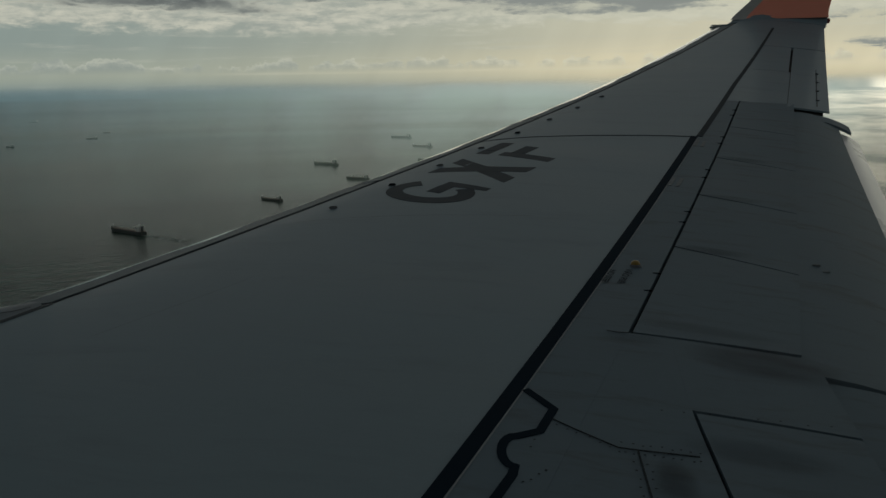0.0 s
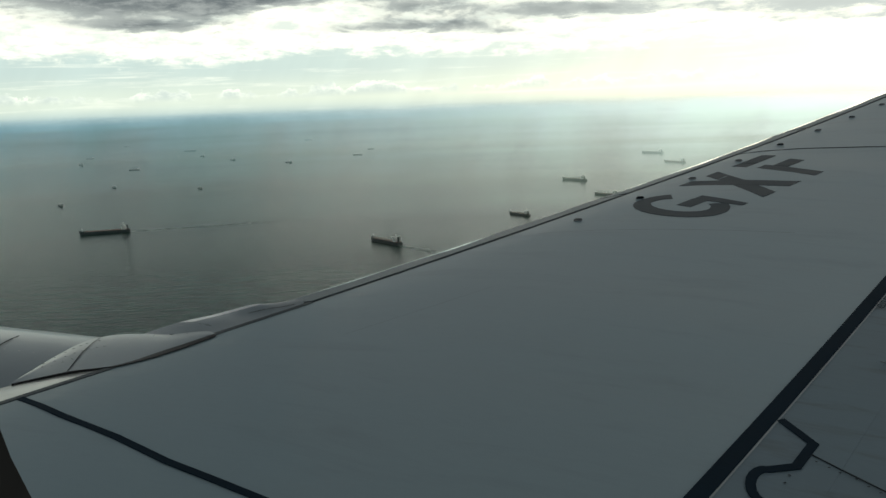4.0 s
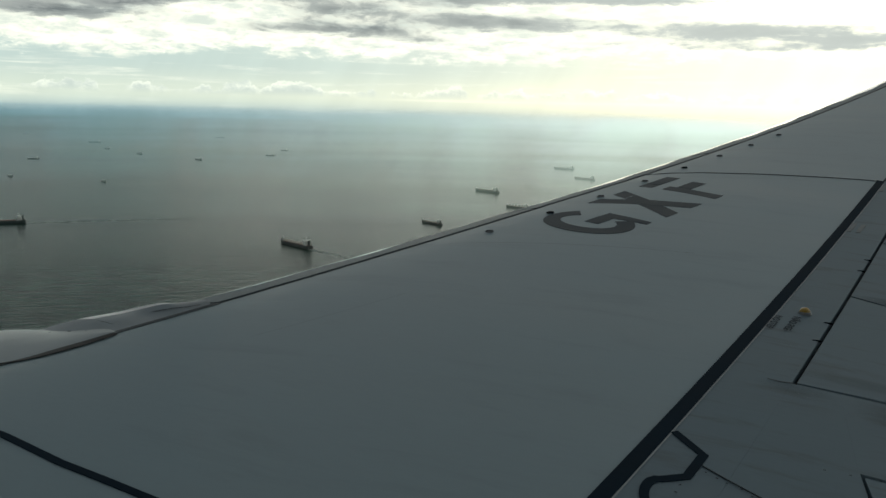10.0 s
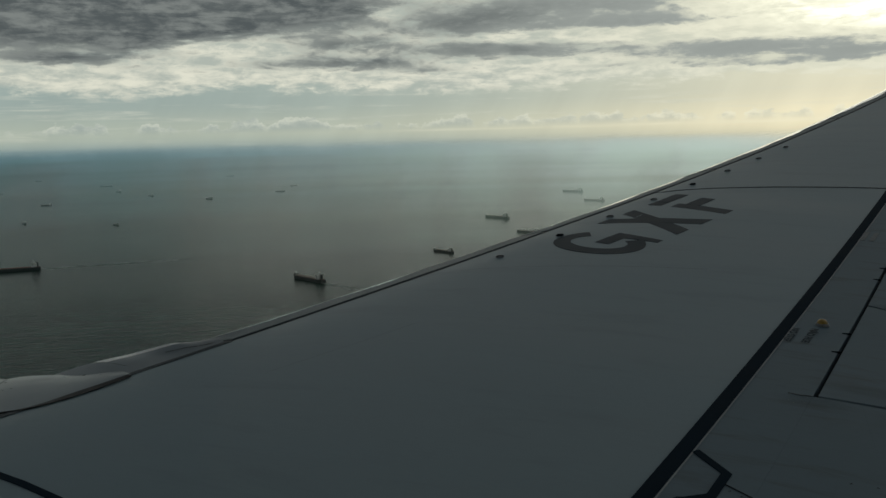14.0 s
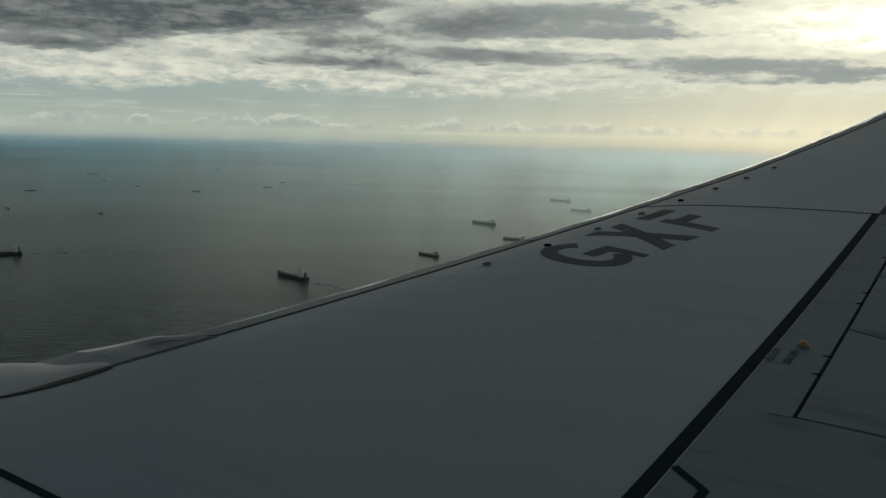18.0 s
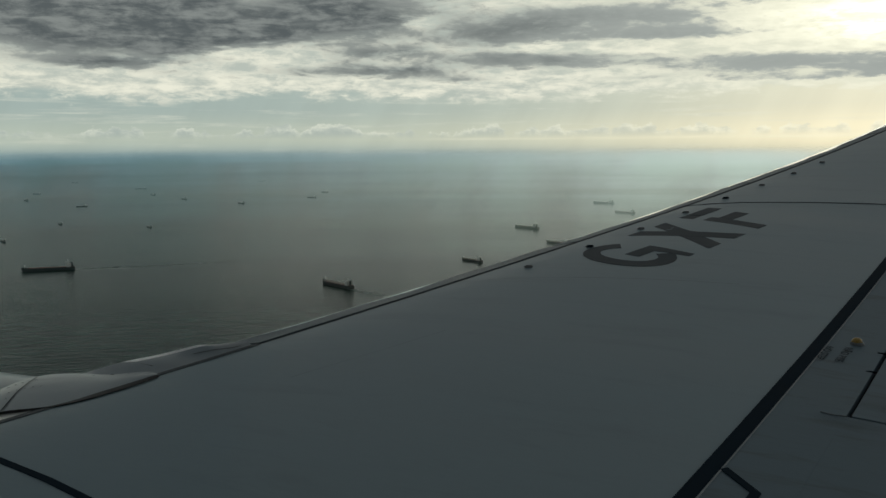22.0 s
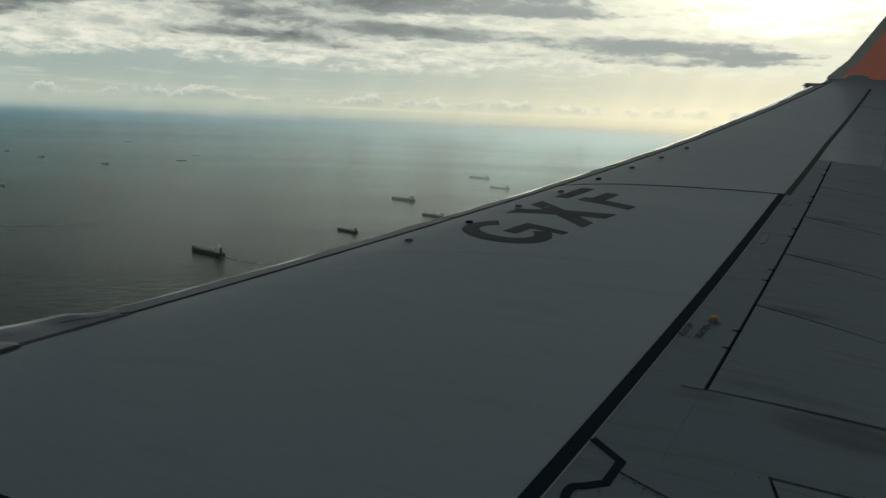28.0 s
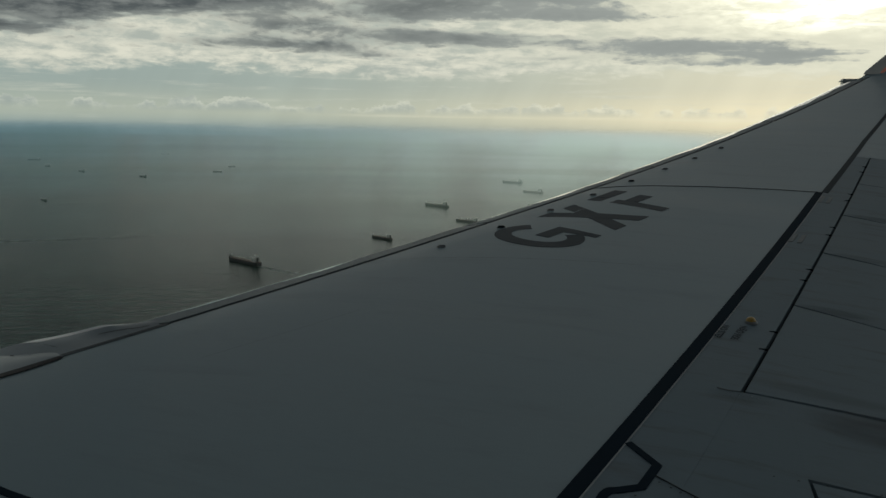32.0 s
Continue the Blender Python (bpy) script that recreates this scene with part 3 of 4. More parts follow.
def spline(points, u):
    """A smooth curve through a few control points, u from 0 to 1."""
    n = len(points) - 1
    i = min(int(u * n), n - 1)
    t = u * n - i
    p = [Vector(points[min(max(j, 0), n)]) for j in range(i - 1, i + 3)]
    return (p[1] * 2 + (p[2] - p[0]) * t + (p[0] * 2 - p[1] * 5 + p[2] * 4 - p[3]) * t**2 + (p[1] * 3 - p[0] - p[2] * 3 + p[3]) * t**3) / 2


# the fairing over the pylon: its foot along the wing, and its crest
FOOT = [(-6.44, 4.13, 0.366), (-6.19, 4.22, 0.418), (-5.999, 4.30, 0.440), (-5.895, 4.50, 0.463), (-5.80, 4.70, 0.487)]
CREST = [(-6.45, 4.14, 0.372), (-6.48, 4.50, 0.425), (-6.40, 4.66, 0.446), (-6.15, 4.75, 0.453), (-5.93, 4.78, 0.477), (-5.80, 4.71, 0.487)]


def hump(u, v, lift=0.0):
    """A point of the fairing: v from its foot on the wing (0) over the crest (1) down the far side."""
    a, b = spline(FOOT, u), spline(CREST, u)
    swell = 0.03 * math.sin(math.pi * u) ** 0.6
    if v <= 1:
        p = a.lerp(b, v) + Vector((0, 0, swell * (math.sin(math.pi * v * 0.5) - v) * 2.2))
    else:
        p = b + Vector((-0.10, 0.20, -0.30)) * (v - 1) * (0.4 + 0.6 * (v - 1))
    return p + Vector((0, 0, lift))


bm, _ = grid_mesh([[hump(i / 40, j / 12) for j in range(19)] for i in range(41)])
bmesh.ops.recalc_face_normals(bm, faces=bm.faces)
fairing = part("pylon_fairing", bm, NACELLE, airliner, "pale grey fairing over the pylon with rows of fasteners")
rows = []
for i in range(41):
    u = i / 40
    p, q = spline(FOOT, u), spline(FOOT, min(1, u + 0.02)) - spline(FOOT, max(0, u - 0.02))
    side = Vector((q.y, -q.x, 0)).normalized()
    w = 0.003 + 0.055 * min(1, max(0, u - 0.42) / 0.25) * (1 - 0.6 * max(0, u - 0.8) / 0.2)
    e = p + side * w
    rows.append([p + Vector((0, 0, 0.004)), Vector((e.x, e.y, max(e.z - 0.004, top(e.x, e.y) + 0.006 if u > 0.45 else e.z - 0.004)))])
part("seal_strip", solid(grid_mesh(rows)[0], 0.002), RUBBER, fairing, "black rubber seal along the foot of the fairing")


def hump_line(points, w):
    rows = []
    for (u0, v0), (u1, v1) in zip(points, points[1:]):
        rows += [[hump(u0 + (u1 - u0) * i / 8 - w, v0 + (v1 - v0) * i / 8, 0.003), hump(u0 + (u1 - u0) * i / 8 + w, v0 + (v1 - v0) * i / 8, 0.003)] for i in range(9)]
    return grid_mesh(rows)[0]


part("seam", hump_line([(0.24, 0.02), (0.28, 0.45), (0.36, 0.95)], 0.004), SEAM, fairing)
bm = bmesh.new()
for u, v, r in [(0.08 + 0.035 * i, 0.80, 0.007) for i in range(9)] + [(0.12 + 0.04 * i, 0.55, 0.006) for i in range(8)] + [(0.16 + 0.04 * i, 0.36, 0.005) for i in range(4)] + [(0.66, 0.80, 0.010), (0.58, 0.82, 0.006), (0.75, 0.7, 0.005)]:
    c = hump(u, v, 0.002)
    bm.faces.new([bm.verts.new(c + Vector((r * math.cos(g), r * 0.7 * math.sin(g), 0.0))) for g in (i * math.pi / 3 for i in range(6))])
tagged(part("fasteners", bm, SEAM, fairing, "dark fastener heads", smooth=False), kind="stuff")

# the fixed leading edge between the pylon and the first slat, highlight painted on its lip
LIP = [(-6.50, 4.64, 0.36), (-6.16, 4.80, 0.478), (-6.008, 4.95, 0.505), (-5.86, 5.05, 0.540), (-5.795, 5.11, 0.538), (-5.715, 5.215, 0.530)]


def lip_row(u, cuts):
    b = spline(LIP, u)
    x = slat_end(b.y) - 0.035
    a = Vector((x, b.y, top(x, b.y) + 0.002))
    r = []
    for v in cuts:
        if v <= 1:
            r.append(a.lerp(b, v) + Vector((0, 0, 0.014 * math.sin(math.pi * v))))
        else:
            r.append(b + Vector((-0.10 * (v - 1), 0, -0.30 * (v - 1) ** 1.5)))
    return r


def lip_sheet(cuts, u0, u1):
    bm, _ = grid_mesh([lip_row(u0 + (u1 - u0) * i / 30, cuts) for i in range(31)])
    bmesh.ops.recalc_face_normals(bm, faces=bm.faces)
    return bm


edge = part("leading_edge", lip_sheet([0, 0.15, 0.3, 0.45, 0.6, 0.7], 0, 1), NACELLE, airliner, "grey fixed leading edge beside the pylon")
# white stretch of the grey lip: the rim's highlight put into the colour
part("lip", lip_sheet([0.7, 0.8, 0.9, 1.0, 1.2, 1.6, 2.2], 0.24, 0.80), WHITE, edge, "lip of the leading edge, its bright highlight painted white")
part("lip", lip_sheet([0.7, 0.8, 0.9, 1.0, 1.2, 1.6, 2.2], 0.80, 1.0), NACELLE, edge)
part("lip", lip_sheet([0.7, 0.8, 0.9, 1.0, 1.2, 1.6, 2.2], 0.0, 0.235), NACELLE, edge)
rows = [[lip_row(0.20 + 0.035 * i / 8, [0.25 + 0.95 * i / 8])[0] + Vector((d, 0, 0.004)) for d in (-0.006, 0.006)] for i in range(9)]
part("seam", grid_mesh(rows)[0], DARK_LINE, edge)
rows = [[lip_row(0.45 + 0.45 * i / 8, [0.32 - 0.2 * i / 8 + d])[0] + Vector((0, 0, 0.003)) for d in (-0.012, 0.012)] for i in range(9)]
part("crease", grid_mesh(rows)[0], SEAM, edge)

# painted lines and joints
part("gap_strip", ribbon([(slat_end(y) - 0.018, y) for y in (2.4, 3.0, 3.6, 4.2, 4.7, 5.23)], 0.05, lift=0.003), GAP, wing, "dark sealed gap behind the leading edge")
part("walkway_stripe", ribbon([(-3.567 - 0.046 + 0.289 * (y - 3.877), y) for y in (1.9, 3.5, 5.2, 7, 9.19)], 0.054), STRIPE, wing, "broad black sealed spar line")
part("stripe_edge", ribbon([(-3.567 - 0.013 + 0.289 * (y - 3.877), y) for y in (1.9, 3.5, 5.2, 7, 9.1)], 0.006, lift=0.002, thick=0), EDGE, wing)
part("seam_line", ribbon([(-2.035, 9.20), (-1.247, 11.753), (0.143, 15.95)], lambda u: 0.050 - 0.016 * u), SEAM_WIDE, wing)
part("joint_line", ribbon([(-3.93, 9.06), (-3.719, 9.044), (-3.185, 9.029), (-2.706, 9.075), (-2.06, 9.185)], 0.014), SEAM, wing)
part("walkway_stripe", ribbon([(-6.135, 3.925), (-5.752, 3.792), (-5.407, 3.700), (-5.112, 3.615), (-4.735, 3.545), (-4.2, 3.455), (-3.76, 3.39)], 0.027), STRIPE, wing, "black walkway boundary line")
arc = [(-3.386 - 0.045 * math.sin(radians(a)) - 0.006, 4.165 + 0.087 * math.cos(radians(a))) for a in range(0, 181, 20)]
part("walkway_stripe", ribbon([(-3.374, 4.571), (-3.273, 4.458), (-3.318, 4.303)] + arc + [(-3.396, 4.035), (-3.439, 3.907), (-3.53, 3.6), (-3.62, 3.2)], 0.030, step=0.06), STRIPE, wing, "black walkway boundary line")
part("panel_line", ribbon([(-3.282, 4.394), (-3.2, 4.344), (-3.066, 4.271), (-3.003, 4.273), (-2.805, 4.29)], 0.0035), SEAM, wing)
part("panel_line", ribbon([(-3.003, 4.273), (-2.985, 4.026), (-2.96, 3.5)], 0.006), SEAM, wing)
part("panel_line", ribbon([(-5.138, 4.75), (-4.879, 5.21), (-4.72, 5.5)], 0.003, lift=0.0015, thick=0), FAINT, wing)
part("panel_line", ribbon([(-5.02, 6.55), (-4.2, 6.62), (-3.4, 6.70)], 0.007, lift=0.0015, thick=0), FAINT, wing)

part("panel_line", ribbon([(hinge(5.16) - 0.085, 5.172), (hinge(5.17) - 0.04, 5.167), (hinge(5.18) + 0.005, 5.178)], 0.003), STENCIL, wing)

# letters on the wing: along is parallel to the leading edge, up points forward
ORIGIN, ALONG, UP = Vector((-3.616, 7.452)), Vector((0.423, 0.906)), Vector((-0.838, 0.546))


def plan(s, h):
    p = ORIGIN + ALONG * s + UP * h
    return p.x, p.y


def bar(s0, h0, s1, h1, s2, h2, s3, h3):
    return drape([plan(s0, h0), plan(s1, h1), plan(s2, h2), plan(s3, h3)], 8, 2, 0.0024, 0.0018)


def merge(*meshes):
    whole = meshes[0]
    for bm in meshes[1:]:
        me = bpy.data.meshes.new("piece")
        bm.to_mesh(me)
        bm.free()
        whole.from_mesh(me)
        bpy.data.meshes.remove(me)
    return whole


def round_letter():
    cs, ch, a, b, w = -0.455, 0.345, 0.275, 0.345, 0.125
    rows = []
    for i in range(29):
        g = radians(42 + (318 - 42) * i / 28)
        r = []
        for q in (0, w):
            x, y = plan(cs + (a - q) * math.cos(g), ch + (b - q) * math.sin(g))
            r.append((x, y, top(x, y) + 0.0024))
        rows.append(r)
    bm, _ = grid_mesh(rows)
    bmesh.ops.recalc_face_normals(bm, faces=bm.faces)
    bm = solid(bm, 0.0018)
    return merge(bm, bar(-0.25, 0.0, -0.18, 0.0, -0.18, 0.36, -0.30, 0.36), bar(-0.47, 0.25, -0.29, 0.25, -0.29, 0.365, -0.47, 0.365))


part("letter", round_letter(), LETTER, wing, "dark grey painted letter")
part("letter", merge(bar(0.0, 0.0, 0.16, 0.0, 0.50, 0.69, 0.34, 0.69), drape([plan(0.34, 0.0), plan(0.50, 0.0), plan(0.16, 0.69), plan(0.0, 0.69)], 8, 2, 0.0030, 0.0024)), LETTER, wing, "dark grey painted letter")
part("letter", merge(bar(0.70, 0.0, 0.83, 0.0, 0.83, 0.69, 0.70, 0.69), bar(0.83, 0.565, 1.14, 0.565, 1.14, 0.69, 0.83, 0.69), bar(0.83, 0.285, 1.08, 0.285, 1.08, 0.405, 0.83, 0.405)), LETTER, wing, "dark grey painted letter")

# vortex generators: small blades on round feet
VANES = [(-4.675, 6.879), (-4.401, 7.47), (-4.138, 8.063), (-3.873, 8.671), (-3.599, 9.271), (-3.32, 9.848), (-3.043, 10.422), (-2.77, 11.005)]
for i, (x, y) in enumerate(VANES):
    z = top(x, y)
    bm = bmesh.new()
    bmesh.ops.create_cone(bm, segments=14, radius1=0.018, radius2=0.015, depth=0.007, cap_ends=True, matrix=Matrix.Translation((x, y, z + 0.004)) @ Matrix.Diagonal((1.5, 0.8, 1, 1)))
    vane = part("vortex_generator", bm, DARK_LINE if i in (1, 4) else VANE, wing, "small metal vortex generator blade")
    rows = [[(x - 0.028, y - 0.008, z + 0.005), (x + 0.028, y + 0.008, z + 0.005)], [(x - 0.012, y - 0.005, z + 0.017), (x + 0.022, y + 0.008, z + 0.017)]]
    bm, _ = grid_mesh(rows)
    made = bmesh.ops.extrude_face_region(bm, geom=list(bm.faces))
    bmesh.ops.translate(bm, vec=(0.001, -0.006, 0), verts=[v for v in made["geom"] if isinstance(v, bmesh.types.BMVert)])
    bmesh.ops.recalc_face_normals(bm, faces=bm.faces)
    part("blade", bm, DARK_LINE if i in (1, 4) else VANE, vane, smooth=False)

# amber marker on the wing
lx, ly = -2.857, 6.0
lz = top(lx, ly)
bm = bmesh.new()
bmesh.ops.create_cone(bm, segments=20, radius1=0.033, radius2=0.028, depth=0.012, cap_ends=True, matrix=Matrix.Translation((lx, ly, lz + 0.004)))
marker = part("marker_base", bm, VANE, wing)
bm = bmesh.new()
bmesh.ops.create_uvsphere(bm, u_segments=16, v_segments=8, radius=0.025, matrix=Matrix.Translation((lx, ly, lz + 0.010)) @ Matrix.Diagonal((1, 1, 0.85, 1)))
part("marker_lens", bm, AMBER, wing, "amber round marker lens")

# stencilled words beside the marker
def stencil(words, x, y, size):
    cu = bpy.data.curves.new("words", "FONT")
    cu.body, cu.size, cu.align_x, cu.align_y, cu.offset = words, size, "CENTER", "CENTER", 0.0012
    ob = bpy.data.objects.new("words", cu)
    me = ob.to_mesh()
    bm = bmesh.new()
    bm.from_mesh(me)
    ob.to_mesh_clear()
    bpy.data.objects.remove(ob)
    for v in bm.verts:
        px, py = x + v.co.y - 0.3 * v.co.x, y - v.co.x
        v.co = (px, py, top(px, py) + 0.0045)
    return bm


part("stencil_words", stencil("N\u00c3O PISE", -2.925, 5.83, 0.046), LETTER, wing, "small black stencilled warning", smooth=False)
part("stencil_words", stencil("NO STEP", -3.005, 5.81, 0.046), LETTER, wing, "small black stencilled warning", smooth=False)
for x, y in ((-2.50, 7.72), (-2.14, 8.95)):
    for d in (0.0, 0.055):
        part("stencil_bar", drape([(x + d, y - 0.11), (x + d + 0.03, y - 0.10), (x + d + 0.09, y + 0.11), (x + d + 0.06, y + 0.10)], 2, 6, 0.004, 0.003), STENCIL, wing)


# small fasteners along the joints, and dark spots where they leak
def dots(places, r, lift=0.003):
    bm = bmesh.new()
    for x, y in places:
        ring = [bm.verts.new((x + r * math.cos(a), y + r * math.sin(a), top(x, y) + lift)) for a in (i * math.pi / 3 for i in range(6))]
        bm.faces.new(ring)
    return bm


rng = random.Random(4)
lines = []
for (ax, ay), (bx, by), n in (((-3.26, 4.36), (-3.06, 4.25), 6), ((-3.05, 4.30), (-2.80, 4.315), 8), ((-3.05, 4.245), (-2.80, 4.262), 8), ((-3.02, 4.2), (-2.985, 3.6), 14), ((-2.975, 4.2), (-2.945, 3.6), 14),
                             ((-3.34, 4.20), (-3.30, 4.40), 5), ((-3.40, 3.98), (-3.52, 3.6), 8), ((-3.30, 4.08), (-3.36, 4.0), 3), ((-2.90, 4.55), (-2.30, 4.63), 7)):
    lines += [(ax + (bx - ax) * i / n + rng.uniform(-0.006, 0.006), ay + (by - ay) * i / n + rng.uniform(-0.006, 0.006)) for i in range(n + 1)]
tagged(part("fasteners", dots(lines, 0.0046), SEAM, wing, "dark fastener heads", smooth=False), kind="stuff")
lines = [(-3.0 + 0.2785 * (y - 5.173) - 0.05 + rng.uniform(-0.004, 0.004), y) for y in [5.3 + 0.09 * i for i in range(60)]]
tagged(part("fasteners", dots(lines, 0.003), FAINT, wing, "fine row of fastener heads", smooth=False), kind="stuff")

# spoilers
EDGES = [((5.185), (5.20)), (6.37, 6.182), (7.465, 7.303), (8.533, 8.397), (9.68, 9.60), (10.845, 10.98)]
for (f0, b0), (f1, b1) in zip(EDGES, EDGES[1:]):
    f0, b0, f1, b1 = f0 + (0.005 if f0 < 5.3 else 0.009), b0 + 0.004, f1 - 0.009, b1 - 0.007
    sp = part("spoiler", drape([(hinge(f0) + 0.018, f0), (spoiler_end(b0), b0), (spoiler_end(b1), b1), (hinge(f1) + 0.018, f1)], 6, 8, 0.001, 0.022), WING_AFT, airliner, "grey hinged spoiler panel")
    for u in (0.42, 0.63):
        y = f0 + (f1 - f0) * u
        x = hinge(y)
        part("hinge_bracket", merge(box(x - 0.026, x + 0.012, y - 0.005, y + 0.005, top(x, y) - 0.004, top(x, y) + 0.005, 0.002)), DARK_LINE, sp)
part("ground_spoiler", drape([(-2.572, 1.9), (-2.21, 1.9), (-2.21, 4.578), (-2.772, 4.574)], 6, 12, 0.001, 0.022), WING_AFT, airliner, "grey inboard ground spoiler")



def stain(cx, cy, wx, wy, colour, most):
    """An old stain that thins out from its middle."""
    m = bpy.data.materials.new("oil_stain")
    m.use_nodes = True
    k = Nodes(m.node_tree)
    at = k.add("ShaderNodeTexCoord").outputs["Object"]
    sep = k.add("ShaderNodeSeparateXYZ")
    k.put(sep.inputs[0], at)
    d = k.math("ADD", k.math("POWER", k.math("DIVIDE", k.math("SUBTRACT", sep.outputs[0], cx), wx), 2.0), k.math("POWER", k.math("DIVIDE", k.math("SUBTRACT", sep.outputs[1], cy), wy), 2.0))
    streak = k.noise(k.vec("MULTIPLY", at, (3.0, 14.0, 3.0)), 1.0, 6.0, 0.62)
    f = k.math("MULTIPLY", k.smooth(d, 1.0, 0.0), k.smooth(streak, 0.25, 0.7, 0.35 * most, most))
    b = k.add("ShaderNodeBsdfDiffuse")
    k.put(b.inputs[0], colour)
    clear = k.add("ShaderNodeBsdfTransparent")
    mixed = k.add("ShaderNodeMixShader")
    k.put(mixed.inputs[0], f)
    k.put(mixed.inputs[1], clear.outputs[0])
    k.put(mixed.inputs[2], b.outputs[0])
    out = k.add("ShaderNodeOutputMaterial")
    k.put(out.inputs[0], mixed.outputs[0])
    part("oil_stain", drape([(cx - wx, cy - wy), (cx + wx, cy - wy), (cx + wx, cy + wy), (cx - wx, cy + wy)], 8, 8, 0.005, 0), m, wing, "brownish oil stain on the panel")


stain(-2.42, 5.06, 0.36, 0.17, (0.10, 0.078, 0.07), 0.32)
stain(-2.62, 5.30, 0.40, 0.06, (0.06, 0.06, 0.06), 0.18)
stain(-2.96, 5.12, 0.16, 0.06, (0.05, 0.05, 0.05), 0.15)
stain(-2.60, 4.36, 0.30, 0.10, (0.05, 0.05, 0.055), 0.22)
stain(-2.90, 4.12, 0.08, 0.14, (0.05, 0.048, 0.048), 0.4)
for i, y in enumerate((6.42, 7.5, 8.6)):
    stain(hinge(y) + 0.20, y - 0.06, 0.24, 0.07, (0.05, 0.05, 0.052), 0.26)

# aileron with its tab
ail = part("aileron", between(lambda y: aileron_hinge(y) + 0.018, x_te, 10.83, 14.43, 24, 6, 0.001, 0.02), WING, airliner, "grey aileron")
part("tab_line", ribbon([(-0.56, 11.0), (0.004, 13.086)], 0.009), SEAM, ail)
for y in (11.3, 11.8, 12.3, 12.8):
    x = -0.56 + 0.27 * (y - 11.0)
    part("hinge_bracket", box(x - 0.012, x + 0.026, y - 0.010, y + 0.010, top(x, y) - 0.004, top(x, y) + 0.008, 0.003), SEAM, ail)


# flaps, lowered a little
def flap_sheet(y0, y1, f, b, slope, drop, n=20):
    rows = []
    for i in range(n + 1):
        y = y0 + (y1 - y0) * i / n
        xs, z0 = spoiler_end(y), top(spoiler_end(y), y)
        r = []
        for j in range(7):
            x = f(y) + (b(y) - f(y)) * j / 6
            r.append((x, y, z0 - slope * (x - xs) - drop + 0.03 * math.sin(math.pi * min(1, j / 6)) - 0.012))
        rows.append(r)
    bm, _ = grid_mesh(rows)
    bmesh.ops.recalc_face_normals(bm, faces=bm.faces)
    return solid(bm, 0.03)


def flap_back(y):
    return -1.088 + 0.206 * (y - 7.608)


flap = part("flap", flap_sheet(5.06, 10.66, lambda y: spoiler_end(y) - 0.012, flap_back, 0.30, 0.0), WING_AFT, airliner, "grey outboard flap, lowered a little")
for x, y, w in ((-1.85, 6.40, 0.04), (-1.82, 6.33, 0.04), (-1.67, 6.36, 0.02)):
    z = top(spoiler_end(y), y) - 0.30 * (x - spoiler_end(y)) + 0.022
    part("drain_mark", box(x - w / 2, x + w / 2, y - 0.012, y + 0.012, z - 0.02, z - 0.008, 0.003), STENCIL, flap)
part("flap_end", flap_sheet(10.46, 10.70, lambda y: spoiler_end(y) + 0.1, lambda y: flap_back(y) + 0.12, 0.30, 0.0, 2), WING_AFT, flap)
# white here stands for the light that falls on the aft flap
part("aft_flap", flap_sheet(5.06, 10.5, lambda y: flap_back(y) - 0.12, lambda y: -0.639 + 0.2 * (y - 8.779), 0.36, 0.05), WHITE, airliner, "narrow aft flap, the light on it put into a white colour")
part("flap", flap_sheet(1.9, 5.036, lambda y: -2.205, lambda y: -1.55, 0.30, 0.0, 8), WING_AFT, airliner, "grey inboard flap, lowered a little")

# dark sheet added to stand for the shade between the flaps
part("flap_gap", flap_sheet(4.97, 5.10, lambda y: -2.22, lambda y: -0.9, 0.30, 0.035, 2), CAVITY, airliner)

# winglet: blended up from the tip
CURVE = [(2.47, -0.30, 1.23), (2.52, -0.26, 1.24), (2.58, -0.19, 1.26), (2.66, -0.10, 1.29), (2.8, 0.06, 1.34), (3.0, 0.21, 1.41), (3.25, 0.39, 1.49), (3.78, 0.76, 1.68), (4.3, 1.1, 1.85), (4.62, 1.33, 1.96), (4.75, 1.5, 1.99)]


def winglet_y(z, x=0.5):
    return 17.0 + 0.22 * (z - 2.3) - 0.42 * math.exp(-max(0, z - 2.36) / 0.16)


def winglet_sheet(f0, f1, lift=0.0, thick=0.05):
    rows = []
    for z, a, b in CURVE:
        rows.append([(a + (b - a) * (f0 + (f1 - f0) * j / 10), winglet_y(z) - lift - thick * math.sin(math.pi * min(1, 0.1 + 0.9 * (f0 + (f1 - f0) * j / 10))) * 0.6, z) for j in range(11)])
    bm, _ = grid_mesh(rows)
    made = bmesh.ops.extrude_face_region(bm, geom=list(bm.faces))
    bmesh.ops.translate(bm, vec=(0, thick, 0), verts=[v for v in made["geom"] if isinstance(v, bmesh.types.BMVert)])
    bmesh.ops.recalc_face_normals(bm, faces=bm.faces)
    return bm


winglet = part("winglet", winglet_sheet(0.13, 1.0), ORANGE, airliner, "orange blended winglet with a pale ring emblem")
part("winglet_edge", winglet_sheet(-0.02, 0.13), EDGE_PALE, winglet, "grey leading edge of the winglet")


def ring(cx, cz, a, b, tilt, w, lift):
    rows = []
    t = radians(tilt)
    for i in range(41):
        g = 2 * math.pi * i / 40
        r = []
        for q in (0, w):
            u, v = (b - q) * math.cos(g), (a - q) * math.sin(g)
            x, z = cx + u * math.cos(t) + v * math.sin(t), cz - u * math.sin(t) + v * math.cos(t)
            r.append((x, winglet_y(z) - 0.037 - lift, z))
        rows.append(r)
    bm, _ = grid_mesh(rows)
    return bm


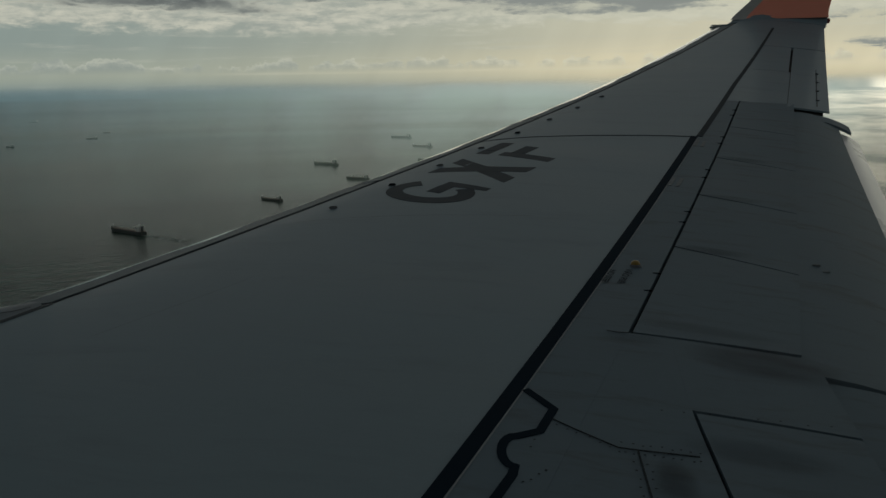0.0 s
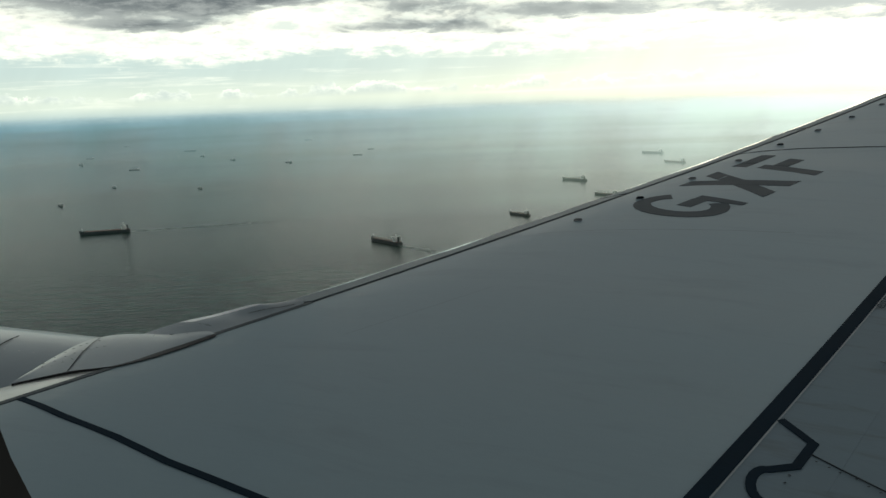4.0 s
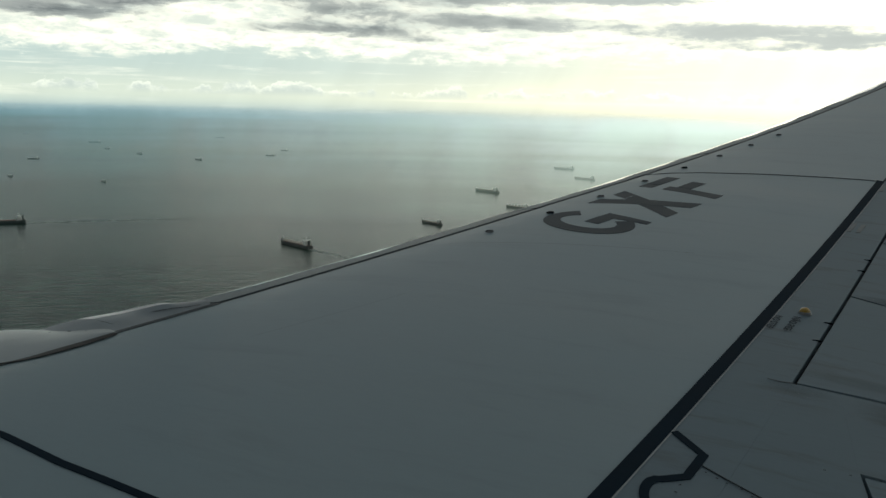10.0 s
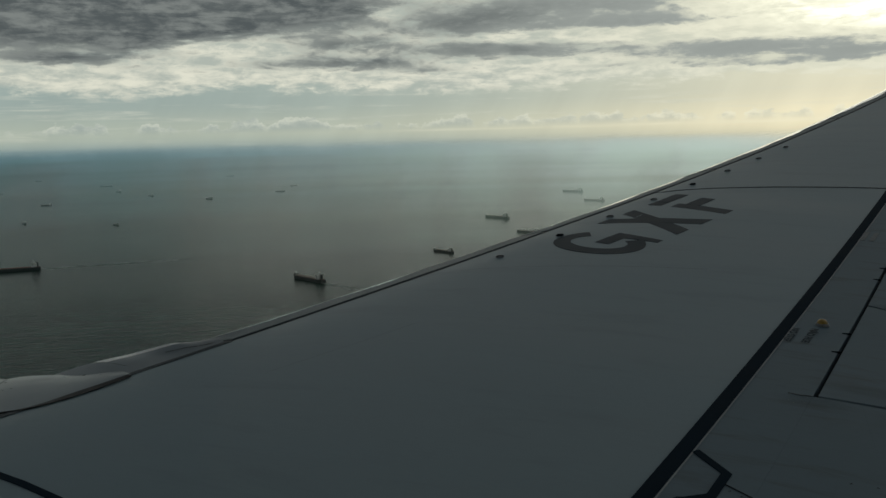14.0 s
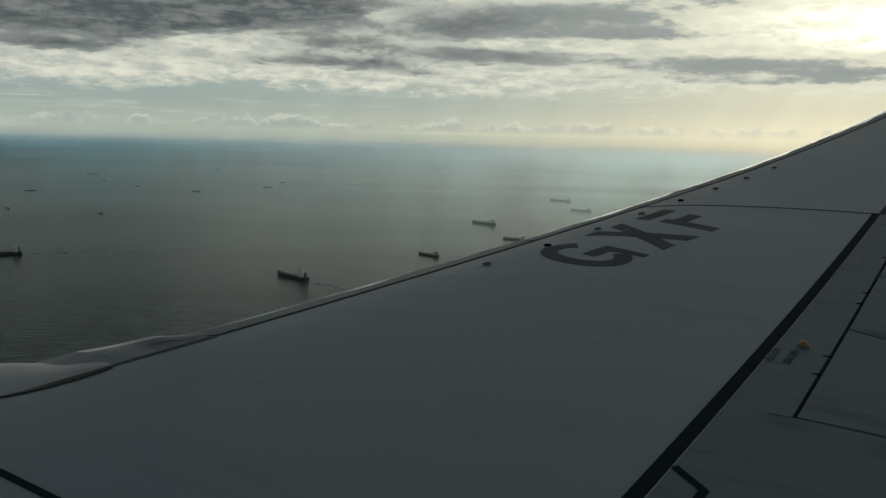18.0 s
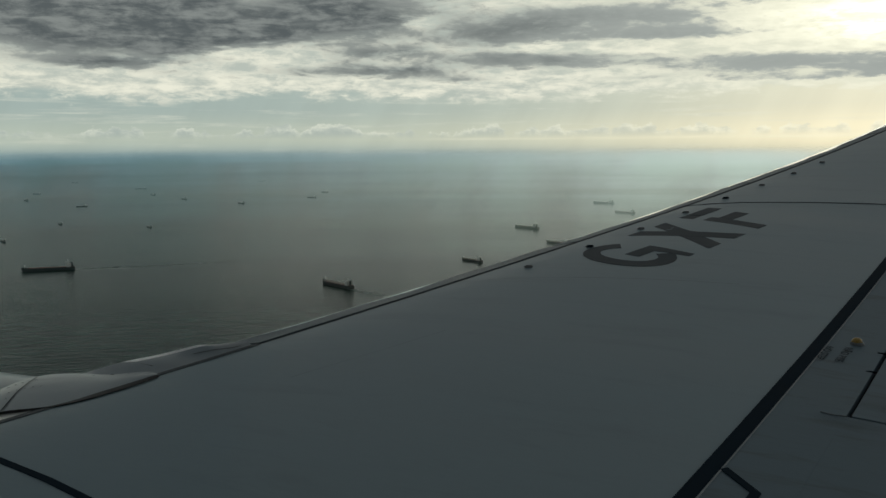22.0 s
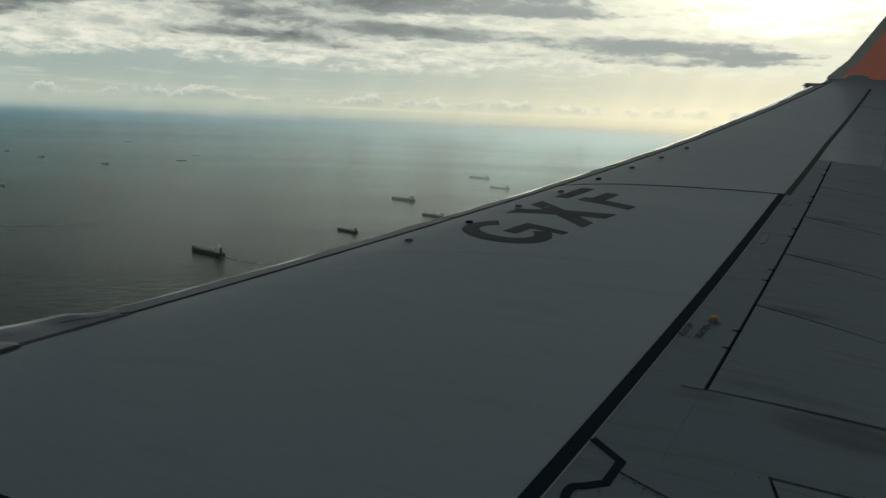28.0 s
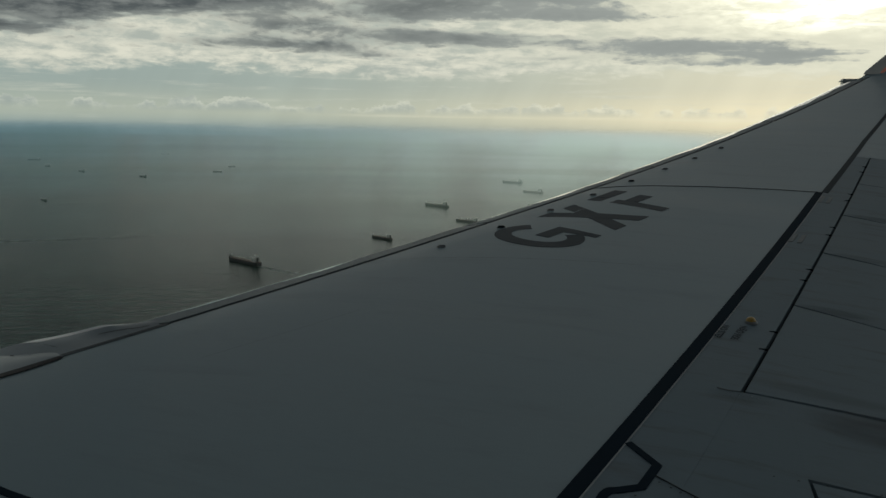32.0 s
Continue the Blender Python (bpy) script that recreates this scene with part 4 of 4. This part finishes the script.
part("emblem_ring", ring(1.20, 3.50, 0.80, 0.33, 30, 0.10, 0.002), EMBLEM, winglet, "pale ring emblem")
part("emblem_ring", ring(1.13, 3.50, 0.72, 0.17, 30, 0.075, 0.004), EMBLEM, winglet, "pale ring emblem")
# the joint of wing and winglet
rows = []
for i in range(15):
    u = i / 14
    y = 16.6 + 0.42 * u
    rows.append([(x_le(16.6) + 0.02 + 0.40 * u ** 1.3 + (x_te(16.6) - x_le(16.6) + 0.16 * u - 0.40 * u ** 1.3) * j / 12, y, top(x_le(16.6) + (x_te(16.6) - x_le(16.6)) * j / 12, 16.6) + 0.26 * u ** 2.2 - 0.0) for j in range(13)])
bm, _ = grid_mesh(rows)
bmesh.ops.recalc_face_normals(bm, faces=bm.faces)
part("tip_fairing", solid(bm, 0.05), WING, airliner, "grey fairing that bends up into the winglet")
part("position_light", merge(box(-0.70, -0.26, 16.60, 16.82, 2.31, 2.385, 0.03)), NACELLE, airliner, "pale navigation light fairing")
part("aft_light", box(1.10, 1.28, 16.9, 17.0, 2.38, 2.46, 0.012), DARK_RED, airliner, "small dark red aft light housing")


# engine nacelle and pylon
def turned(profile, cy, cz, n=40):
    rows = [[(x, cy + r * math.cos(2 * math.pi * j / n), cz + r * math.sin(2 * math.pi * j / n)) for j in range(n)] for x, r in profile]
    bm, vs = grid_mesh(rows, close=True)
    bmesh.ops.recalc_face_normals(bm, faces=bm.faces)
    return bm


AXIS_Y, AXIS_Z = 4.83, -0.835
cowl = part("engine_cowl", turned([(-9.9, 0.86), (-10.0, 0.90), (-9.95, 0.97), (-9.6, 1.06), (-9.0, 1.12), (-8.2, 1.14), (-7.4, 1.14), (-6.7, 1.135), (-6.0, 1.09), (-5.3, 0.92), (-5.25, 0.80)], AXIS_Y, AXIS_Z), NACELLE, airliner, "pale grey engine cowling below the leading edge")
rows = [[(-7.35 + 0.45 * i / 16 + w, AXIS_Y + 1.142 * math.cos(radians(86 + 4 * i)), AXIS_Z + 1.142 * math.sin(radians(86 + 4 * i))) for w in (0.0, 0.012)] for i in range(17)]
part("cowl_seam", grid_mesh(rows)[0], DARK_LINE, cowl)
part("intake_lip", turned([(-9.9, 0.84), (-10.03, 0.88), (-10.02, 0.93), (-9.95, 0.975), (-9.7, 1.045)], AXIS_Y, AXIS_Z), METAL, cowl, "bare metal intake lip")
part("exhaust", turned([(-5.4, 0.6), (-4.6, 0.5), (-3.9, 0.3), (-3.5, 0.05)], AXIS_Y, AXIS_Z - 0.1), STEEL, cowl)


# x, crest height, half width, foot height, middle
PYLON = [(-7.55, 0.10, 0.05, 0.0, 4.81), (-7.3, 0.17, 0.20, -0.05, 4.81), (-6.91, 0.245, 0.36, 0.05, 4.81), (-6.58, 0.315, 0.44, 0.16, 4.81),
         (-6.3, 0.36, 0.44, 0.26, 4.81), (-6.06, 0.385, 0.36, 0.31, 4.86), (-5.88, 0.41, 0.24, 0.35, 4.92), (-5.74, 0.43, 0.10, 0.38, 5.02)]


def pylon_at(x, v, lift=0.0):
    """A point of the pylon fairing: v runs over it from the cabin side (0) to the far side (1)."""
    for a, b in zip(PYLON, PYLON[1:]):
        if a[0] <= x <= b[0]:
            u = (x - a[0]) / (b[0] - a[0])
            _, z, w, f, cy = [p + (q - p) * u for p, q in zip(a, b)]
            return x, cy - (w + lift) * math.cos(math.pi * v), f + (z + lift - f) * math.sin(math.pi * v) ** 0.75


bm, _ = grid_mesh([[pylon_at(x, j / 20) for j in range(21)] for x in [-7.55 + 1.81 * i / 30 for i in range(31)]])
bmesh.ops.recalc_face_normals(bm, faces=bm.faces)
pylon = part("pylon", bm, NACELLE, airliner, "pale grey engine pylon")


def cowl_dots(x0, x1, n, angle, r=0.006):
    bm = bmesh.new()
    for i in range(n):
        x = x0 + (x1 - x0) * i / (n - 1)
        a = radians(angle)
        c = Vector((x, AXIS_Y + 1.136 * math.cos(a), AXIS_Z + 1.136 * math.sin(a)))
        bm.faces.new([bm.verts.new(c + Vector((r * math.cos(q), r * math.sin(q), 0))) for q in (j * math.pi / 3 for j in range(6))])
    return bm


for angle in (80, 96):
    tagged(part("fasteners", cowl_dots(-8.4, -7.0, 14, angle), STEEL, cowl, "dark fastener heads", smooth=False), kind="stuff")
bm = bmesh.new()
rows = [[(x, AXIS_Y + 1.137 * math.cos(radians(a)), AXIS_Z + 1.137 * math.sin(radians(a))) for a in (87.6, 88.0)] for x in (-8.6, -8.2, -7.8, -7.4)]
bm2, _ = grid_mesh(rows)
bm.free()
part("cowl_seam", bm2, DARK_LINE, cowl)

# fuselage side with the cabin window
WX, WZ, WW, WH = -3.306, 1.4925, 0.146, 0.1975


def hull_y(z):
    return math.sqrt(max(0.0, 1.88**2 - (z - 1.1) ** 2))


def tube(radius, xs, hole_x, hole_z):
    """A closed tube along x round the cabin's axis, with one window opening on the wing's side."""
    bm = bmesh.new()
    low, high = (math.degrees(math.asin((z - 1.1) / radius)) for z in hole_z)
    angles = [low, high] + [high + (360 + low - high) * i / 40 for i in range(1, 40)]
    vs = [[bm.verts.new((x, radius * math.cos(radians(a)), 1.1 + radius * math.sin(radians(a)))) for a in angles] for x in xs]
    n = len(angles)
    for i in range(len(xs) - 1):
        for j in range(n):
            if not (xs[i] == hole_x and j == 0):
                bm.faces.new((vs[i][j], vs[i + 1][j], vs[i + 1][(j + 1) % n], vs[i][(j + 1) % n]))
    bm.faces.new(vs[0])
    bm.faces.new(list(reversed(vs[-1])))
    bmesh.ops.recalc_face_normals(bm, faces=bm.faces)
    return bm


wx, wz = WW + 0.05, WH + 0.04
hull = part("fuselage", tube(1.88, [-12, -9, -6, -4.2, WX - wx, WX + wx, -2.4, 0, 3, 6, 9], WX - wx, (WZ - wz, WZ + wz)), WHITE, airliner, "white fuselage side with a row of windows")


def frame_ring(cx, cz, w, h, rim, y0, y1, r=0.09, n=8):
    """A rounded rectangular ring in the plane of the wall."""
    def outline(w, h, r):
        pts = []
        for q, (sx, sz) in enumerate(((1, 1), (-1, 1), (-1, -1), (1, -1))):
            for i in range(n + 1):
                a = radians(90 * q + 90 * i / n)
                pts.append((cx + sx * (w - r) + r * math.cos(a), cz + sz * (h - r) + r * math.sin(a)))
        return pts
    i0, o0 = outline(w, h, r), outline(w + rim, h + rim, r + rim)
    rows = [[(x, y0, z) for x, z in o0], [(x, y0, z) for x, z in i0], [(x, y1, z) for x, z in i0], [(x, y1, z) for x, z in o0], [(x, y0, z) for x, z in o0]]
    bm, _ = grid_mesh([[(x, y + hull_y(z) - 1.852, z) for x, y, z in r] for r in rows], close=True)
    bmesh.ops.remove_doubles(bm, verts=bm.verts, dist=1e-6)
    bmesh.ops.recalc_face_normals(bm, faces=bm.faces)
    return bm


part("window_frame", frame_ring(WX, WZ, WW, WH, 0.07, 1.80, 1.83, 0.14), RUBBER, hull, "dark window surround")
for i in list(range(-8, 0)) + list(range(1, 12)):
    rows = [[(WX + 0.508 * i + dx, hull_y(z) + 0.004, z) for dx in (-0.112, 0.0, 0.112)] for z in (WZ - 0.16 + 0.04 * j for j in range(9))]
    part("window_pane", grid_mesh(rows)[0], DARK_PANE, hull, "dark window pane")
    part("window_frame", frame_ring(WX + 0.508 * i, WZ, 0.115, 0.165, 0.02, 1.86, 1.885, 0.08), RUBBER, hull)


part("cabin_lining", tube(1.815, [-6, WX - wx, WX + wx, 0], WX - wx, (WZ - wz, WZ + wz)), PLASTIC, hull, "grey plastic cabin lining")
part("cabin_floor", box(-6, 0, -1.62, 1.62, 0.25, 0.3), CARPET, hull)

# ---- the sea ----
rows = []
for r in (4, 20, 45, 80, 130, 200, 300, 450, 650, 900, 1300, 1900, 2700, 3700, 4820):
    rows.append([(r * math.cos(2 * math.pi * j / 180), r * math.sin(2 * math.pi * j / 180), SEA) for j in range(180)])
bm, vs = grid_mesh(rows, close=True)
bm.faces.new(vs[0])
bmesh.ops.recalc_face_normals(bm, faces=bm.faces)
for f in bm.faces:
    if f.normal.z < 0:
        f.normal_flip()
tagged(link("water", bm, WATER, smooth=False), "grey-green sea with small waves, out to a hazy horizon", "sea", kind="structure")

# glowing shells added to imitate haze low over the far water
HAZE_SHELLS = [(310, 0.14, (0.040, 0.075, 0.066), (0.47, 0.60, 0.47)), (430, 0.36, (0.046, 0.095, 0.090), (0.61, 0.77, 0.64)), (680, 0.52, (0.090, 0.175, 0.19), (0.70, 0.84, 0.77)),
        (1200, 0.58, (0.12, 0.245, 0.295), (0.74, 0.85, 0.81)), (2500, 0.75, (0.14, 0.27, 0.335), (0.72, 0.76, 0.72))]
for r, most, tint, sunlit in HAZE_SHELLS:
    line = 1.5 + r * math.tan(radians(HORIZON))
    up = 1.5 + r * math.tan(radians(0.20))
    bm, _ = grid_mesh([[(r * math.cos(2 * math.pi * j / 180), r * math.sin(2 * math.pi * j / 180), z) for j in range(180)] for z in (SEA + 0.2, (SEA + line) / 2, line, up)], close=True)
    tagged(link("backdrop", bm, haze("glowing_sea_haze", SEA + 0.2, line - 0.1, up, most, tint, sunlit), smooth=False), "glowing shell that stands in for pale blue haze over the far sea", "mist", kind="structure")

# ---- ships ----
HULLS = [paint("dark_hull_paint", (0.035, 0.037, 0.042), 0.5, vary=0.25, scale=1.5, dirt=0.2, dirt_colour=(0.10, 0.05, 0.03)),
         paint("black_hull_paint", (0.02, 0.022, 0.026), 0.5, vary=0.25, scale=1.5),
         paint("green_hull_paint", (0.035, 0.05, 0.045), 0.5, vary=0.25, scale=1.5),
         paint("weathered_grey_hull_paint", (0.030, 0.036, 0.040), 0.55, vary=0.2, scale=1.5),
         paint("rust_red_hull_paint", (0.09, 0.035, 0.025), 0.55, vary=0.25, scale=1.5)]
DECK = paint("red_oxide_deck", (0.22, 0.075, 0.05), 0.7, vary=0.25, scale=3)
HATCH = paint("pale_hatch_cover", (0.46, 0.41, 0.36), 0.6, vary=0.15, scale=3)
HOUSE = paint("ship_white_paint", (0.82, 0.82, 0.78), 0.5, vary=0.1, scale=3)


def ship_hull(L, B, D):
    rows = []
    for u, w, rise in [(0.0, 0.02, 0.32), (0.03, 0.40, 0.26), (0.08, 0.75, 0.16), (0.15, 0.95, 0.05), (0.25, 1, 0), (0.75, 1, 0), (0.9, 0.97, 0.0), (0.97, 0.85, 0.06), (1.0, 0.72, 0.08)]:
        x, w = (u - 0.5) * L, w * B / 2
        zt = D * (1 + rise)
        x0 = x + (0.03 * L * (1 - u / 0.08) if u < 0.08 else 0)
        rows.append([(x0, -w * 0.8, -0.2 * D), (x, -w, 0.35 * D), (x, -w, zt), (x, -w * 0.9, zt), (x, -w * 0.9, zt * 0.93), (x, w * 0.9, zt * 0.93), (x, w * 0.9, zt), (x, w, zt), (x, w, 0.35 * D), (x0, w * 0.8, -0.2 * D)])
    bm, vs = grid_mesh(rows)
    bm.faces.new(vs[0])
    bm.faces.new(list(reversed(vs[-1])))
    bmesh.ops.recalc_face_normals(bm, faces=bm.faces)
    return bm


def wake_water(L, B, wake):
    """Thin pale foam in streaks, dying out astern."""
    m = bpy.data.materials.new("wake_foam")
    m.use_nodes = True
    k = Nodes(m.node_tree)
    sep = k.add("ShaderNodeSeparateXYZ")
    at = k.add("ShaderNodeTexCoord").outputs["Object"]
    k.put(sep.inputs[0], at)
    fade = k.smooth(sep.outputs[0], 0.49 * L, (0.49 + wake) * L, 1.0, 0.0)
    streaks = k.noise(k.vec("MULTIPLY", at, (0.25, 1.3, 1.0)), 1.0, 5.0, 0.65)
    b = k.add("ShaderNodeBsdfDiffuse")
    k.put(b.inputs[0], (0.52, 0.58, 0.54))
    clear = k.add("ShaderNodeBsdfTransparent")
    mixed = k.add("ShaderNodeMixShader")
    k.put(mixed.inputs[0], k.math("MULTIPLY", fade, k.smooth(streaks, 0.36, 0.66)))
    k.put(mixed.inputs[1], clear.outputs[0])
    k.put(mixed.inputs[2], b.outputs[0])
    k.put(k.add("ShaderNodeOutputMaterial").inputs[0], mixed.outputs[0])
    return m


def cargo_ship(az, dep, length, heading, hull_kind, hatches, cranes, label, wake=0.0):
    """A bulk carrier on the water, in the direction az and dep degrees below the horizon; heading: its turn about z; bow at -x."""
    d = -SEA / math.tan(radians(dep - HORIZON))
    a = radians(az)
    ship = tagged(new("cargo_ship"), label, "ship", "ships at anchor")
    ship.matrix_world = pose(-math.sin(a) * d - 3.3, math.cos(a) * d + 1.7, SEA, 0, 0, heading)
    L = length * (1.15 if dep < 5 else 1.0)
    B, D = L * 0.155, L * 0.066
    deck_z = D * 0.93
    part("hull", ship_hull(L, B, D), HULLS[hull_kind], ship, smooth=False)
    part("deck", box(-0.40 * L, 0.47 * L, -B * 0.43, B * 0.43, deck_z, deck_z + 0.006 * L), DECK, ship, smooth=False)
    part("superstructure", box(0.345 * L, 0.425 * L, -B * 0.40, B * 0.40, deck_z, deck_z + 0.078 * L, 0.003 * L), HOUSE, ship, "white deckhouse at the stern", smooth=False)
    part("bridge", box(0.34 * L, 0.395 * L, -B * 0.52, B * 0.52, deck_z + 0.078 * L, deck_z + 0.098 * L, 0.002 * L), HOUSE, ship, smooth=False)
    part("bridge_window", box(0.338 * L, 0.3395 * L, -B * 0.48, B * 0.48, deck_z + 0.085 * L, deck_z + 0.093 * L), CAVITY, ship, smooth=False)
    part("funnel", box(0.435 * L, 0.463 * L, -B * 0.12, B * 0.12, deck_z, deck_z + 0.10 * L, 0.004 * L), HULLS[hull_kind], ship, smooth=False)
    part("mast", box(0.365 * L, 0.372 * L, -0.003 * L, 0.003 * L, deck_z + 0.098 * L, deck_z + 0.14 * L), HOUSE, ship, smooth=False)
    part("foremast", box(-0.445 * L, -0.438 * L, -0.003 * L, 0.003 * L, D, D + 0.07 * L), HOUSE, ship, smooth=False)
    if hatches:
        step = 0.70 / hatches
        for i in range(hatches):
            x = (-0.385 + step * i) * L
            part("hatch_cover", box(x, x + step * 0.78 * L, -B * 0.31, B * 0.31, deck_z, deck_z + 0.022 * L, 0.002 * L), HATCH, ship, smooth=False)
            if cranes and i:
                x -= step * 0.11 * L
                crane = part("crane_post", box(x - 0.006 * L, x + 0.006 * L, -0.008 * L, 0.008 * L, deck_z, deck_z + 0.085 * L), HOUSE, ship, smooth=False)
                part("crane_jib", box(x - 0.004 * L, x + 0.12 * L, -0.004 * L, 0.004 * L, deck_z + 0.060 * L, deck_z + 0.067 * L), HOUSE, crane, smooth=False)
    if wake:
        rows = [[(0.49 * L + wake * L * u, B * ((0.22 + 0.75 * u ** 0.6) * v) + 0.06 * L * u * u, 0.04) for v in (-1, -0.5, 0, 0.5, 1)] for u in [i / 16 for i in range(17)]]
        part("wake", grid_mesh(rows)[0], wake_water(L, B, wake), ship, "faint pale wake on the water", smooth=False)
    return ship


# azimuth, degrees below the horizon, length, heading, hull, hatches, cranes, label, wake
FLEET = [
    (28.2, 8.15, 22.0, -29, 0, 5, 0, "dark bulk carrier with rust-red deck and pale hatches, on grey sea", 2.0),
    (19.0, 6.62, 15.5, -31, 0, 5, 0, "dark bulk carrier with a white stern deckhouse, on grey sea", 0),
    (15.3, 4.45, 20.2, -29, 2, 6, 0, "long dark green bulk carrier, on grey sea", 0),
    (13.2, 5.45, 17.0, -24, 1, 5, 1, "dark cargo ship with a row of deck cranes, on grey sea", 0),
    (10.2, 2.82, 23.0, -28, 2, 5, 0, "grey cargo ship in the haze, on bright sea", 0),
    (8.8, 3.42, 19.6, -30, 4, 0, 0, "low laden tanker in the haze, on bright sea", 0),
    (8.4, 4.35, 17.3, -31, 0, 5, 0, "dark cargo ship in the haze, on bright sea", 0),
    (3.6, 3.0, 16.4, -31, 0, 4, 0, "small grey cargo ship in the haze, on bright sea", 0),
    (46.2, 6.33, 23.7, 40, 1, 0, 0, "long low black tanker under way with a pale wake", 5.0),
    (28.9, 1.98, 8.8, 9, 3, 3, 0, "distant dark cargo ship near the horizon", 0),
    (29.8, 2.32, 10.7, 10, 3, 3, 0, "distant dark cargo ship near the horizon", 0),
    (33.0, 1.22, 13.3, 28, 3, 0, 0, "faint far ship at the horizon", 0),
    (34.4, 2.62, 13.2, -31, 3, 3, 0, "distant dark cargo ship near the horizon", 0),
    (38.0, 2.28, 12.8, -31, 3, 3, 0, "distant dark cargo ship near the horizon", 0),
    (39.9, 1.96, 13.6, -31, 3, 0, 0, "distant dark cargo ship near the horizon", 0),
    (40.6, 1.58, 14.9, 35, 3, 0, 0, "long low far ship at the horizon", 0),
    (44.1, 2.58, 9.8, 24, 3, 3, 0, "distant dark cargo ship near the horizon", 0),
    (40.2, 3.98, 8.2, -31, 3, 3, 0, "dark cargo ship seen end on, on grey sea", 0),
    (44.4, 1.12, 9.4, 34, 3, 0, 0, "faint far ship at the horizon", 0),
    (45.4, 3.6, 8.3, -31, 3, 3, 0, "dark cargo ship seen end on, on grey sea", 0),
    (48.6, 4.48, 9.2, -31, 3, 3, 0, "dark cargo ship seen end on, on grey sea", 0),
    (46.6, 1.75, 8.7, 35, 3, 0, 0, "faint far ship at the horizon", 0),
    (47.2, 2.12, 12.8, -31, 3, 0, 0, "faint far ship at the horizon", 0),
]
for row in FLEET:
    cargo_ship(*row)
